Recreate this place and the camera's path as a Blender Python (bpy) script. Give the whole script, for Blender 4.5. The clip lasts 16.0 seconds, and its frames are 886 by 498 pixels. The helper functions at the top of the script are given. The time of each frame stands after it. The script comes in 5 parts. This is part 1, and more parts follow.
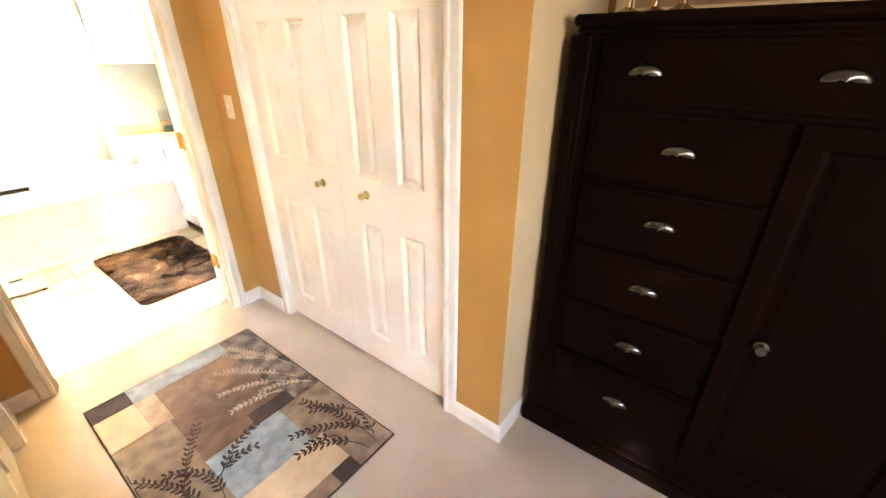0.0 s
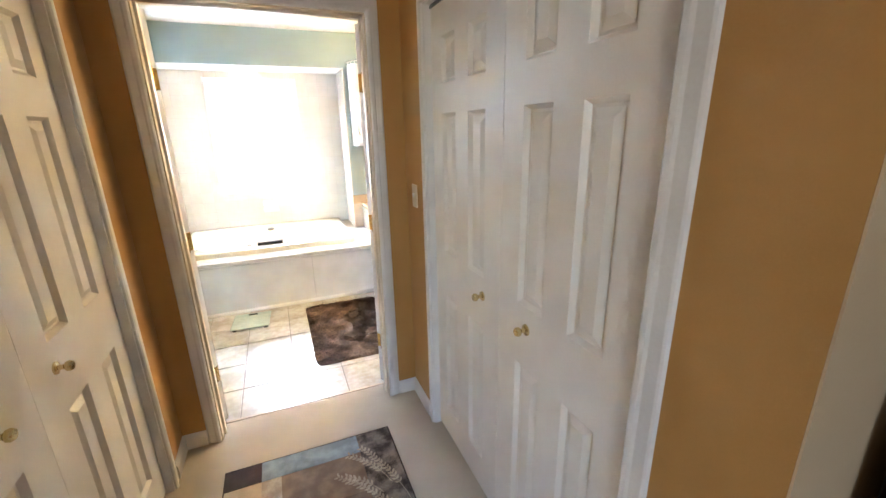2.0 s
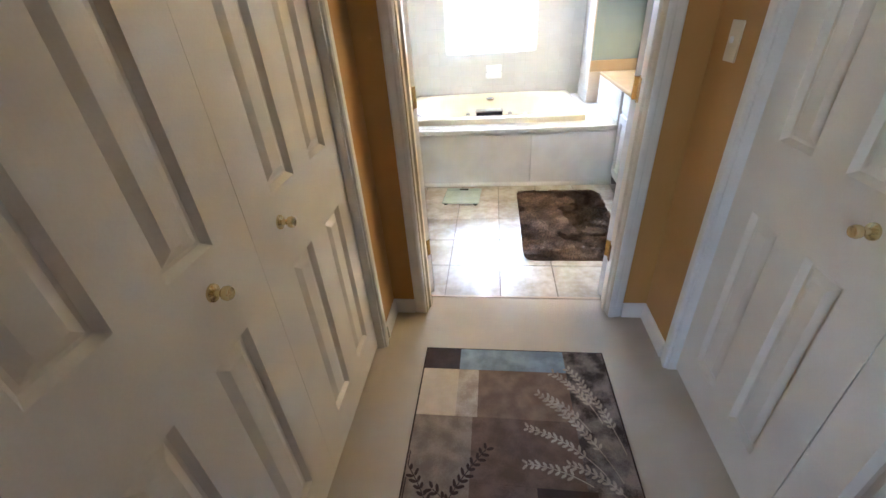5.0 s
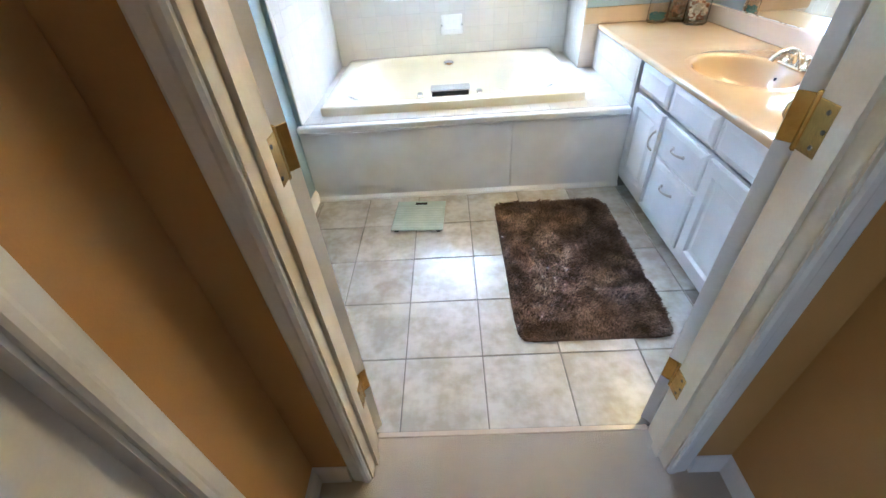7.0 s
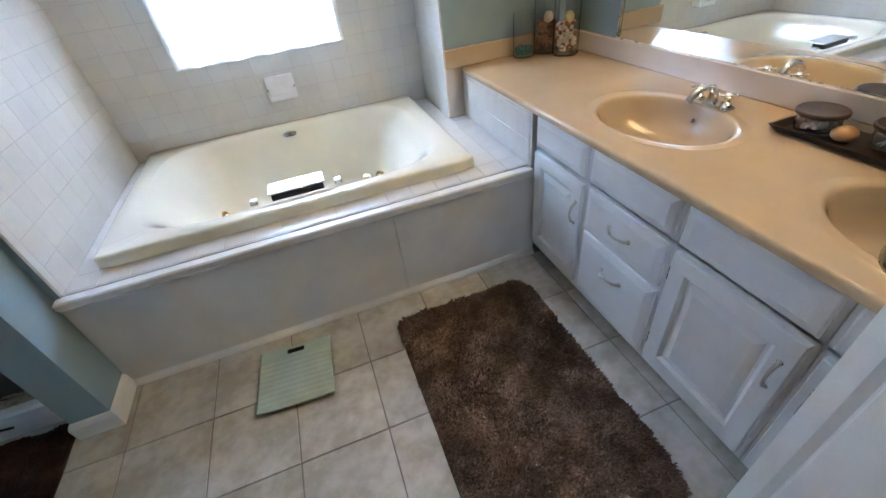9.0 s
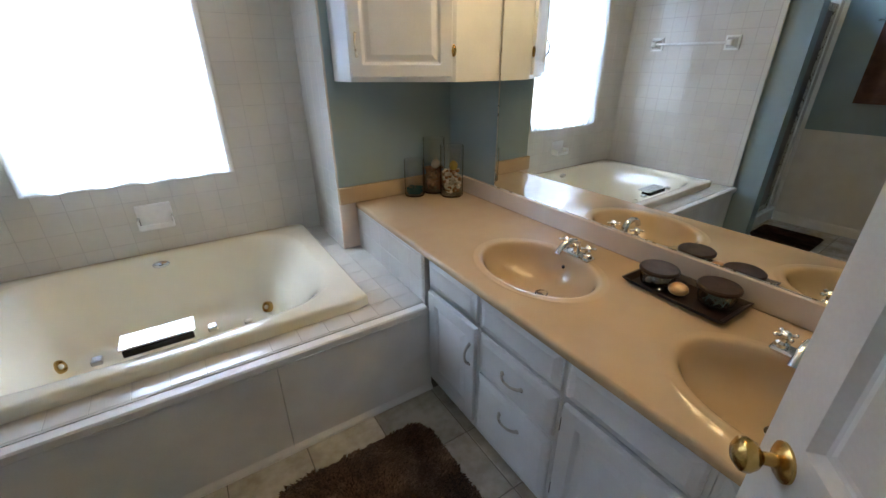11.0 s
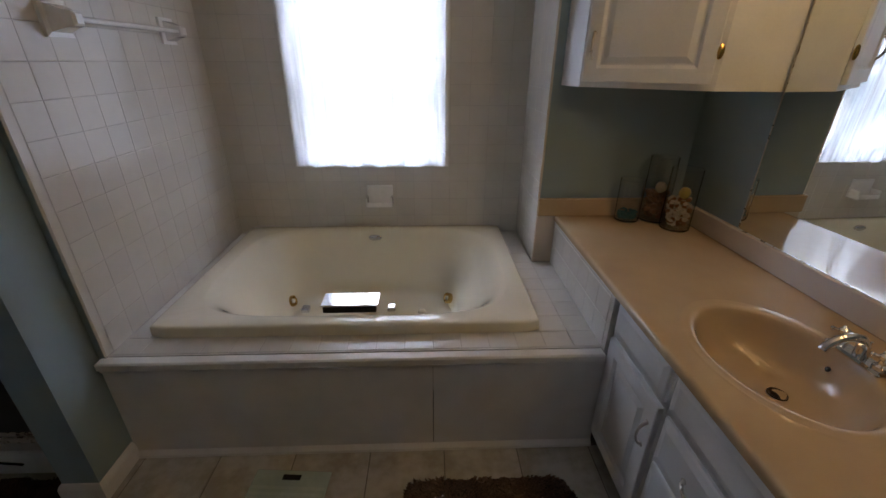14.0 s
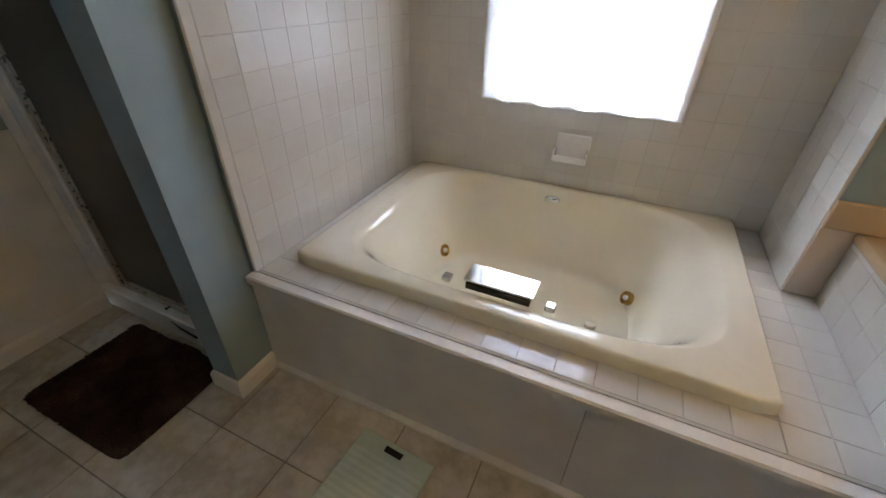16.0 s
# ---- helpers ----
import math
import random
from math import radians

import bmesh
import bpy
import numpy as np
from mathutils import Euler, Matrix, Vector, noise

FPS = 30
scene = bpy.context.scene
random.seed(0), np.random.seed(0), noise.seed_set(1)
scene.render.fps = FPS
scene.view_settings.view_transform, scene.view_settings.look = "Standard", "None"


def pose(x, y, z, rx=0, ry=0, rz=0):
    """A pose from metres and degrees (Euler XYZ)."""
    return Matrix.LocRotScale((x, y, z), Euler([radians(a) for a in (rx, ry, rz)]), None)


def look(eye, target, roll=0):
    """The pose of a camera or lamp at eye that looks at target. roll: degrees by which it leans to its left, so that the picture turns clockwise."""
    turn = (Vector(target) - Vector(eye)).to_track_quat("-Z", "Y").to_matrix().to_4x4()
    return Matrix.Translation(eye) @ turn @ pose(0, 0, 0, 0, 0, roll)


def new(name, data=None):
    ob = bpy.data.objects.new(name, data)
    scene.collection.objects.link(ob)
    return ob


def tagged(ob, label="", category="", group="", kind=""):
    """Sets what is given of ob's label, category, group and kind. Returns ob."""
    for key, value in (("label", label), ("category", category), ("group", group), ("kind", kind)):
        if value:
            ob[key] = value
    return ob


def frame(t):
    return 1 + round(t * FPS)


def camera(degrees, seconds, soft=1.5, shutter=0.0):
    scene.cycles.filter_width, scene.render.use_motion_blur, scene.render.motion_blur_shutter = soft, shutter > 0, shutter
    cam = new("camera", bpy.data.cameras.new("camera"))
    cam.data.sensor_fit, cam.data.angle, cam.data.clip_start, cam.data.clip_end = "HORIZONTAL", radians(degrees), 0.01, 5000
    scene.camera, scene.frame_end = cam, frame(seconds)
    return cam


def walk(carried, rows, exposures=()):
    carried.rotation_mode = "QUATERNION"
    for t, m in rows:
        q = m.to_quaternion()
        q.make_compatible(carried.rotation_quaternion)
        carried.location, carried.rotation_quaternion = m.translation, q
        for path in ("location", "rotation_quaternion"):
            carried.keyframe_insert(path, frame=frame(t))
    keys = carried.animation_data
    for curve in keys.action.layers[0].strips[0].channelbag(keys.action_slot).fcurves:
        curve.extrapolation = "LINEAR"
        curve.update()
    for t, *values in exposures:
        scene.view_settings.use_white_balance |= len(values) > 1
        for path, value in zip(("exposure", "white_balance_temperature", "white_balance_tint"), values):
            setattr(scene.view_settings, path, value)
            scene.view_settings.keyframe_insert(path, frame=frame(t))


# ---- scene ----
cam = camera(95.3, 16.0)
PATH = [
    (0, (-0.161, -0.149, 1.515), (1.258, 0.945, 0.626), -0.1),
    (0.5, (0.005, 0.014, 1.52), (1.356, 1.317, 0.831), -1.4),
    (1, (0.127, 0.104, 1.56), (1.382, 1.559, 1.005), -1.8),
    (1.5, (0.23, 0.129, 1.585), (1.314, 1.717, 1.033), -0.9),
    (2, (0.286, 0.155, 1.573), (1.003, 1.93, 0.995), -1.2),
    (2.5, (0.272, 0.19, 1.567), (0.55, 2.09, 1.007), -1.9),
    (3, (0.212, 0.207, 1.563), (0.163, 2.122, 0.989), -0.8),
    (3.5, (0.185, 0.204, 1.553), (-0.074, 2.085, 0.926), -0.7),
    (6, (0.193, 1.173, 1.334), (-0.038, 2.715, 0.081), -5.9),
    (6.5, (0.185, 1.458, 1.332), (-0.012, 2.986, 0.057), -4.4),
    (7, (0.154, 1.712, 1.365), (0.077, 3.261, 0.101), -4.7),
    (7.5, (0.165, 1.956, 1.346), (0.114, 3.522, 0.104), -4.2),
    (8, (0.226, 2.16, 1.356), (0.185, 3.738, 0.128), -4.1),
    (8.5, (0.265, 2.326, 1.357), (0.408, 3.873, 0.097), -5.9),
    (9, (0.294, 2.512, 1.367), (0.714, 4.025, 0.129), -7.8),
    (11.5, (0.382, 2.603, 1.545), (1.417, 4.162, 0.839), -0.3),
    (12, (0.369, 2.583, 1.593), (1.392, 4.206, 1.029), -0.3),
    (12.5, (0.426, 2.587, 1.613), (1.283, 4.318, 1.094), 0.5),
    (13, (0.481, 2.61, 1.586), (0.971, 4.455, 0.99), 1.6),
    (13.5, (0.498, 2.636, 1.547), (0.691, 4.489, 0.818), 0.4),
    (14, (0.485, 2.731, 1.495), (0.553, 4.544, 0.653), 0.3),
    (14.5, (0.427, 2.889, 1.446), (0.39, 4.64, 0.481), 0.4),
    (15, (0.389, 2.987, 1.426), (0.233, 4.703, 0.41), -0.0),
    (15.5, (0.394, 3.081, 1.413), (0.024, 4.737, 0.354), 0.2),
    (16, (0.411, 3.155, 1.407), (-0.278, 4.673, 0.301), 1.1),
]
EXPOSURES = [
    (0.0, 5.05, 6600, 11), (0.5, 5.35, 6500, 11), (1.0, 5.1, 6400, 11), (1.5, 4.4, 6100, 10), (2.0, 3.6, 5500, 9), (2.5, 3.08, 5400, 9),
    (3.0, 2.85, 5350, 9), (3.5, 2.8, 5250, 8), (6.0, 3.33, 4950, 8), (7.0, 2.85, 4750, 6), (8.0, 2.2, 4850, 6), (9.0, 1.8, 4950, 8),
    (11.5, 0.75, 5400, 8), (12.0, 0.2, 5450, 10), (12.5, -0.25, 5600, 14), (13.5, -0.63, 5900, 17), (14.0, -0.1, 5950, 16), (14.5, 0.22, 6000, 15), (15.0, 0.55, 6000, 15), (16.0, 0.78, 5950, 13),
]
walk(cam, [(t, look(eye, target, roll)) for t, eye, target, roll in PATH], EXPOSURES)

# ---- world and large lights ----
world = bpy.data.worlds.new("world")
scene.world = world
world.use_nodes = True
wn = world.node_tree
sky = wn.nodes.new("ShaderNodeTexSky")
sky.sky_type = "NISHITA"
sky.sun_disc = False
sky.sun_elevation = radians(42)
sky.sun_rotation = radians(150)
wn.nodes["Background"].inputs["Strength"].default_value = 0.12
wn.links.new(sky.outputs["Color"], wn.nodes["Background"].inputs["Color"])


def area_lamp(name, m, sx, sy, power, colour):
    data = bpy.data.lights.new(name, "AREA")
    data.shape = "RECTANGLE"
    data.size, data.size_y, data.energy, data.color = sx, sy, power, colour
    ob = new(name, data)
    ob.matrix_world = m
    return ob


# fill lamp added out of view in the bedroom, behind the walker
area_lamp("bedroom_fill_light", look((-1.40, -3.08, 1.5), (-0.1, 0.0, 1.2)), 1.4, 1.3, 2.3, (1.0, 0.91, 0.80))

# ---- materials ----
def material(name, colour, rough=0.5, metal=0.0, other=None, scale=8.0, fine=90.0, bump=0.05, depth=0.002, coat=0.0, blend=0.5, detail=4.0, jitter=0.0):
    """A surface that varies between two colours at two scales, with fine relief; jitter varies it piece by piece."""
    m = bpy.data.materials.new(name)
    m.use_nodes = True
    nt = m.node_tree
    b = nt.nodes["Principled BSDF"]
    tc = nt.nodes.new("ShaderNodeTexCoord")
    geo = nt.nodes.new("ShaderNodeNewGeometry")
    n1 = nt.nodes.new("ShaderNodeTexNoise")
    n1.inputs["Scale"].default_value, n1.inputs["Detail"].default_value = scale, detail
    n2 = nt.nodes.new("ShaderNodeTexNoise")
    n2.inputs["Scale"].default_value, n2.inputs["Detail"].default_value = fine, 3.0
    for n in (n1, n2):
        nt.links.new(geo.outputs["Position"], n.inputs["Vector"])
    other = other or tuple(c * 0.86 for c in colour)
    mix = nt.nodes.new("ShaderNodeMix")
    mix.data_type = "RGBA"
    mix.inputs["A"].default_value, mix.inputs["B"].default_value = (*colour, 1), (*other, 1)
    add = nt.nodes.new("ShaderNodeMath")
    add.operation = "MULTIPLY_ADD"
    add.inputs[1].default_value = 0.35
    nt.links.new(n2.outputs["Fac"], add.inputs[0])
    ramp = nt.nodes.new("ShaderNodeMapRange")
    ramp.inputs["From Min"].default_value, ramp.inputs["From Max"].default_value = 0.35 + 0.17, 0.65 + 0.17
    ramp.inputs["To Max"].default_value = blend * 2
    nt.links.new(n1.outputs["Fac"], add.inputs[2])
    nt.links.new(add.outputs[0], ramp.inputs["Value"])
    nt.links.new(ramp.outputs[0], mix.inputs["Factor"])
    out = mix.outputs["Result"]
    if jitter:
        info = nt.nodes.new("ShaderNodeObjectInfo")
        hsv = nt.nodes.new("ShaderNodeHueSaturation")
        mr = nt.nodes.new("ShaderNodeMapRange")
        mr.inputs["To Min"].default_value, mr.inputs["To Max"].default_value = 1 - jitter, 1 + jitter
        nt.links.new(info.outputs["Random"], mr.inputs["Value"])
        nt.links.new(mr.outputs[0], hsv.inputs["Value"])
        nt.links.new(out, hsv.inputs["Color"])
        out = hsv.outputs["Color"]
    nt.links.new(out, b.inputs["Base Color"])
    rr = nt.nodes.new("ShaderNodeMapRange")
    rr.inputs["To Min"].default_value, rr.inputs["To Max"].default_value = max(0.02, rough * 0.85), min(1.0, rough * 1.15)
    nt.links.new(n1.outputs["Fac"], rr.inputs["Value"])
    nt.links.new(rr.outputs[0], b.inputs["Roughness"])
    b.inputs["Metallic"].default_value = metal
    b.inputs["Coat Weight"].default_value = coat
    b.inputs["Coat Roughness"].default_value = 0.08
    if bump:
        bp = nt.nodes.new("ShaderNodeBump")
        bp.inputs["Strength"].default_value, bp.inputs["Distance"].default_value = bump, depth
        nt.links.new(n2.outputs["Fac"], bp.inputs["Height"])
        nt.links.new(bp.outputs["Normal"], b.inputs["Normal"])
    return m


def clear_glass(name, colour=(1, 1, 1), rough=0.0, ior=1.45):
    m = bpy.data.materials.new(name)
    m.use_nodes = True
    b = m.node_tree.nodes["Principled BSDF"]
    b.inputs["Base Color"].default_value = (*colour, 1)
    b.inputs["Transmission Weight"].default_value = 1.0
    b.inputs["Roughness"].default_value, b.inputs["IOR"].default_value = rough, ior
    return m


def glowing(name, colour, strength):
    m = bpy.data.materials.new(name)
    m.use_nodes = True
    b = m.node_tree.nodes["Principled BSDF"]
    b.inputs["Base Color"].default_value = (0.9, 0.88, 0.82, 1)
    b.inputs["Emission Color"].default_value = (*colour, 1)
    b.inputs["Emission Strength"].default_value = strength
    return m


def sheer_cloth(name):
    """Thin white voile: mostly lets light through scattered, a little straight."""
    m = bpy.data.materials.new(name)
    m.use_nodes = True
    nt = m.node_tree
    out = nt.nodes["Material Output"]
    nt.nodes.remove(nt.nodes["Principled BSDF"])
    diff, tl, tp = (nt.nodes.new("ShaderNodeBsdf" + k) for k in ("Diffuse", "Translucent", "Transparent"))
    diff.inputs["Color"].default_value = (0.85, 0.86, 0.9, 1)
    tl.inputs["Color"].default_value = (0.78, 0.80, 0.84, 1)
    tp.inputs["Color"].default_value = (0.95, 0.97, 1, 1)
    a, b = nt.nodes.new("ShaderNodeMixShader"), nt.nodes.new("ShaderNodeMixShader")
    a.inputs[0].default_value = 0.5
    nt.links.new(diff.outputs[0], a.inputs[1])
    nt.links.new(tl.outputs[0], a.inputs[2])
    geo = nt.nodes.new("ShaderNodeNewGeometry")
    wv = nt.nodes.new("ShaderNodeTexNoise")
    wv.inputs["Scale"].default_value, wv.inputs["Detail"].default_value = 1.0, 3.0
    run = nt.nodes.new("ShaderNodeMapping")
    run.inputs["Scale"].default_value = (34.0, 34.0, 1.2)
    nt.links.new(geo.outputs["Position"], run.inputs["Vector"])
    nt.links.new(run.outputs["Vector"], wv.inputs["Vector"])
    mr = nt.nodes.new("ShaderNodeMapRange")
    mr.inputs["From Min"].default_value, mr.inputs["From Max"].default_value = 0.35, 0.65
    mr.inputs["To Min"].default_value, mr.inputs["To Max"].default_value = 0.25, 0.66
    nt.links.new(wv.outputs["Fac"], mr.inputs["Value"])
    nt.links.new(mr.outputs[0], b.inputs[0])
    nt.links.new(a.outputs[0], b.inputs[1])
    nt.links.new(tp.outputs[0], b.inputs[2])
    nt.links.new(b.outputs[0], out.inputs["Surface"])
    return m


def outdoors(name):
    """Bright sky with soft masses of sunlit trees, seen out of focus past the curtain; glows harder higher up to light
    the room.
    """
    m = bpy.data.materials.new(name)
    m.use_nodes = True
    nt = m.node_tree
    nt.nodes.remove(nt.nodes["Principled BSDF"])
    em = nt.nodes.new("ShaderNodeEmission")
    geo = nt.nodes.new("ShaderNodeNewGeometry")
    n = nt.nodes.new("ShaderNodeTexNoise")
    n.inputs["Scale"].default_value, n.inputs["Detail"].default_value = 1.7, 5
    nt.links.new(geo.outputs["Position"], n.inputs["Vector"])
    r = nt.nodes.new("ShaderNodeValToRGB")
    r.color_ramp.elements[0].position, r.color_ramp.elements[0].color = 0.42, (0.34, 0.41, 0.47, 1)
    r.color_ramp.elements[1].position, r.color_ramp.elements[1].color = 0.55, (1.0, 1.0, 1.0, 1)
    nt.links.new(n.outputs["Fac"], r.inputs[0])
    sep = nt.nodes.new("ShaderNodeSeparateXYZ")
    nt.links.new(geo.outputs["Position"], sep.inputs[0])
    over = nt.nodes.new("ShaderNodeMapRange")
    over.inputs["From Min"].default_value, over.inputs["From Max"].default_value = 1.5, 2.1
    nt.links.new(sep.outputs["Z"], over.inputs["Value"])
    sky_mix = nt.nodes.new("ShaderNodeMix")
    sky_mix.data_type = "RGBA"
    sky_mix.inputs["B"].default_value = (0.88, 0.93, 1.0, 1)
    nt.links.new(over.outputs[0], sky_mix.inputs["Factor"])
    nt.links.new(r.outputs[0], sky_mix.inputs["A"])
    nt.links.new(sky_mix.outputs["Result"], em.inputs["Color"])
    # boosted glow above the visible part, added to light the tub and room
    up = nt.nodes.new("ShaderNodeMapRange")
    up.inputs["From Min"].default_value, up.inputs["From Max"].default_value = 3.0, 7.0
    up.inputs["To Min"].default_value, up.inputs["To Max"].default_value = 2.0, 130.0
    nt.links.new(sep.outputs["Z"], up.inputs["Value"])
    nt.links.new(up.outputs[0], em.inputs["Strength"])
    nt.links.new(em.outputs[0], nt.nodes["Material Output"].inputs["Surface"])
    return m


OCHRE = material("ochre_wall_paint", (0.47, 0.255, 0.070), 0.55, other=(0.43, 0.23, 0.060), scale=3, fine=240, bump=0.12)
CREAM_WALL = material("cream_wall_paint", (0.62, 0.48, 0.30), 0.6, other=(0.58, 0.44, 0.27), scale=3, fine=240, bump=0.1)
TEAL = material("grey_teal_wall_paint", (0.27, 0.348, 0.385), 0.5, other=(0.25, 0.325, 0.36), scale=3, fine=240, bump=0.12)
CEILING = material("ceiling_paint", (0.80, 0.80, 0.79), 0.8, scale=4, fine=120, bump=0.25, depth=0.003)
TRIM = material("white_trim_paint", (0.78, 0.765, 0.74), 0.32, scale=6, fine=150, bump=0.06, other=(0.71, 0.69, 0.66))
DOOR = material("door_paint", (0.78, 0.735, 0.66), 0.34, scale=5, fine=170, bump=0.1, other=(0.73, 0.68, 0.605))
CABINET = material("cabinet_paint", (0.77, 0.78, 0.80), 0.3, scale=6, fine=130, bump=0.1, other=(0.71, 0.72, 0.74))
CARPET = material("cream_carpet", (0.60, 0.52, 0.42), 0.95, other=(0.52, 0.44, 0.345), scale=3.5, fine=330, bump=0.9, depth=0.008, blend=0.4)
FLOOR_TILE = material("mottled_floor_tile", (0.56, 0.535, 0.49), 0.24, other=(0.41, 0.37, 0.305), scale=6.5, fine=26, bump=0.05, jitter=0.09, blend=0.5, detail=8)
GROUT = material("grey_grout", (0.22, 0.20, 0.18), 0.9, scale=12, fine=260, bump=0.4)
WALL_TILE = material("white_wall_tile", (0.62, 0.60, 0.555), 0.10, other=(0.59, 0.57, 0.52), scale=4, fine=30, bump=0.015, jitter=0.025)
TILE_GROUT = material("pale_grout", (0.51, 0.49, 0.45), 0.9, scale=15, fine=260, bump=0.3)
TUB = material("bone_acrylic", (0.78, 0.73, 0.58), 0.03, other=(0.755, 0.705, 0.555), scale=3, fine=20, bump=0.0, coat=0.9)
MARBLE = material("tan_cultured_marble", (0.52, 0.39, 0.245), 0.13, other=(0.48, 0.35, 0.21), scale=2.5, fine=12, bump=0.0, coat=0.25)
SPLASH = material("pale_cultured_marble", (0.60, 0.50, 0.40), 0.16, other=(0.56, 0.46, 0.36), scale=2.5, fine=12, bump=0.0, coat=0.4)
CHROME = material("polished_chrome", (0.82, 0.83, 0.85), 0.08, 1.0, scale=20, fine=60, bump=0.0)
# metal of pulls and hinges; also the painted shade of the vanity toe kick
PEWTER = material("dark_pewter_and_kick_shade", (0.15, 0.145, 0.14), 0.26, 1.0, scale=30, fine=90, bump=0.05)
BRASS = material("worn_brass", (0.62, 0.42, 0.13), 0.24, 1.0, other=(0.50, 0.33, 0.10), scale=30, fine=200, bump=0.08)
BRONZE = material("dark_bronze", (0.10, 0.075, 0.055), 0.32, 1.0, scale=30, fine=90, bump=0.05)
ESPRESSO_SPEC = 0.03
PULL = material("brushed_nickel", (0.60, 0.57, 0.52), 0.28, 1.0, scale=40, fine=200, bump=0.05)
ESPRESSO = material("espresso_stained_wood", (0.0065, 0.0024, 0.0016), 0.38, other=(0.004, 0.0017, 0.0012), scale=6, fine=120, bump=0.08)
ESPRESSO.node_tree.nodes["Principled BSDF"].inputs["Specular IOR Level"].default_value = ESPRESSO_SPEC
SHAG = material("brown_shag", (0.185, 0.118, 0.078), 0.95, other=(0.075, 0.044, 0.029), scale=8, fine=220, bump=0.3, blend=0.6, detail=9)
DARK_SHAG = material("dark_brown_shag", (0.060, 0.026, 0.018), 0.95, other=(0.030, 0.013, 0.010), scale=12, fine=160, bump=0.3)
GLASS = clear_glass("clear_glass")
SHOWER_GLASS = material("bronze_obscure_glass", (0.075, 0.07, 0.064), 0.30, other=(0.06, 0.056, 0.05), scale=6, fine=140, bump=0.15)
SHOWER_GLASS.node_tree.nodes["Principled BSDF"].inputs["Transmission Weight"].default_value = 0.35
SCALE_GLASS = material("pale_green_glass", (0.50, 0.60, 0.55), 0.08, scale=10, fine=60, bump=0.0, coat=0.6)
BLACK = material("black_plastic", (0.012, 0.012, 0.013), 0.25, scale=10, fine=80, bump=0.03)
CERAMIC = material("white_ceramic", (0.90, 0.90, 0.89), 0.08, scale=5, fine=30, bump=0.0, coat=0.3)
ROD = material("clear_acrylic_bar", (0.80, 0.80, 0.79), 0.1, scale=5, fine=30, bump=0.0)
BULB = glowing("frosted_bulb", (1.0, 0.64, 0.26), 17.0)
DIFFUSER = glowing("ceiling_diffuser", (1.0, 0.66, 0.32), 6.0)
WOOD_LID = material("dark_wood_lid", (0.045, 0.020, 0.012), 0.45, other=(0.025, 0.011, 0.007), scale=25, fine=120, bump=0.1)
SHEER = sheer_cloth("sheer_voile")
WINDOW_PAINT = material("window_paint", (0.74, 0.73, 0.70), 0.4, scale=6, fine=150, bump=0.05)
OUTSIDE = outdoors("outdoor_brightness")
MIRROR = material("silvered_mirror", (0.86, 0.88, 0.87), 0.0, 1.0, other=(0.86, 0.88, 0.87), bump=0.0)
MIRROR.node_tree.nodes["Principled BSDF"].inputs["Roughness"].default_value = 0.0
for link in list(MIRROR.node_tree.links):
    if link.to_socket.name == "Roughness":
        MIRROR.node_tree.links.remove(link)


# ---- mesh helpers ----
def box(bm, x0, x1, y0, y1, z0, z1, b=0.0):
    """A box, with its edges cut back by b."""
    if b <= 0:
        v = [bm.verts.new((x, y, z)) for x in (x0, x1) for y in (y0, y1) for z in (z0, z1)]
        for f in ((0, 1, 3, 2), (4, 6, 7, 5), (0, 4, 5, 1), (2, 3, 7, 6), (0, 2, 6, 4), (1, 5, 7, 3)):
            bm.faces.new([v[i] for i in f])
        return bm
    c, h = ((x0 + x1) / 2, (y0 + y1) / 2, (z0 + z1) / 2), (abs(x1 - x0) / 2, abs(y1 - y0) / 2, abs(z1 - z0) / 2)
    b = min(b, 0.45 * min(h) * 2)
    v = {}
    for sx in (-1, 1):
        for sy in (-1, 1):
            for sz in (-1, 1):
                s = (sx, sy, sz)
                for k in range(3):
                    p = [c[i] + s[i] * (h[i] - (0 if i == k else b)) for i in range(3)]
                    v[s, k] = bm.verts.new(p)
    for k in range(3):
        i, j = (k + 1) % 3, (k + 2) % 3
        for s in (-1, 1):
            loop = []
            for a, d in ((-1, -1), (1, -1), (1, 1), (-1, 1)):
                q = [0, 0, 0]
                q[k], q[i], q[j] = s, a, d
                loop.append(v[tuple(q), k])
            bm.faces.new(loop if s > 0 else loop[::-1])
        for a in (-1, 1):
            for d in (-1, 1):
                q0, q1 = [0, 0, 0], [0, 0, 0]
                q0[k], q1[k] = -1, 1
                q0[i] = q1[i] = a
                q0[j] = q1[j] = d
                bm.faces.new([v[tuple(q0), i], v[tuple(q1), i], v[tuple(q1), j], v[tuple(q0), j]])
    for sx in (-1, 1):
        for sy in (-1, 1):
            for sz in (-1, 1):
                bm.faces.new([v[(sx, sy, sz), k] for k in range(3)])
    return bm


def lathe(bm, profile, n=24, m=None, sx=1.0, sy=1.0):
    """A surface of revolution about z, from (radius, height) pairs."""
    m = m or Matrix.Identity(4)
    rings = []
    for r, z in profile:
        if r < 1e-6:
            rings.append([bm.verts.new(m @ Vector((0, 0, z)))])
        else:
            rings.append([bm.verts.new(m @ Vector((sx * r * math.cos(2 * math.pi * i / n), sy * r * math.sin(2 * math.pi * i / n), z))) for i in range(n)])
    for a, b in zip(rings, rings[1:]):
        for i in range(n):
            q = [a[i % len(a)], a[(i + 1) % len(a)], b[(i + 1) % len(b)], b[i % len(b)]]
            q = list(dict.fromkeys(q))
            if len(q) > 2:
                bm.faces.new(q)
    return bm


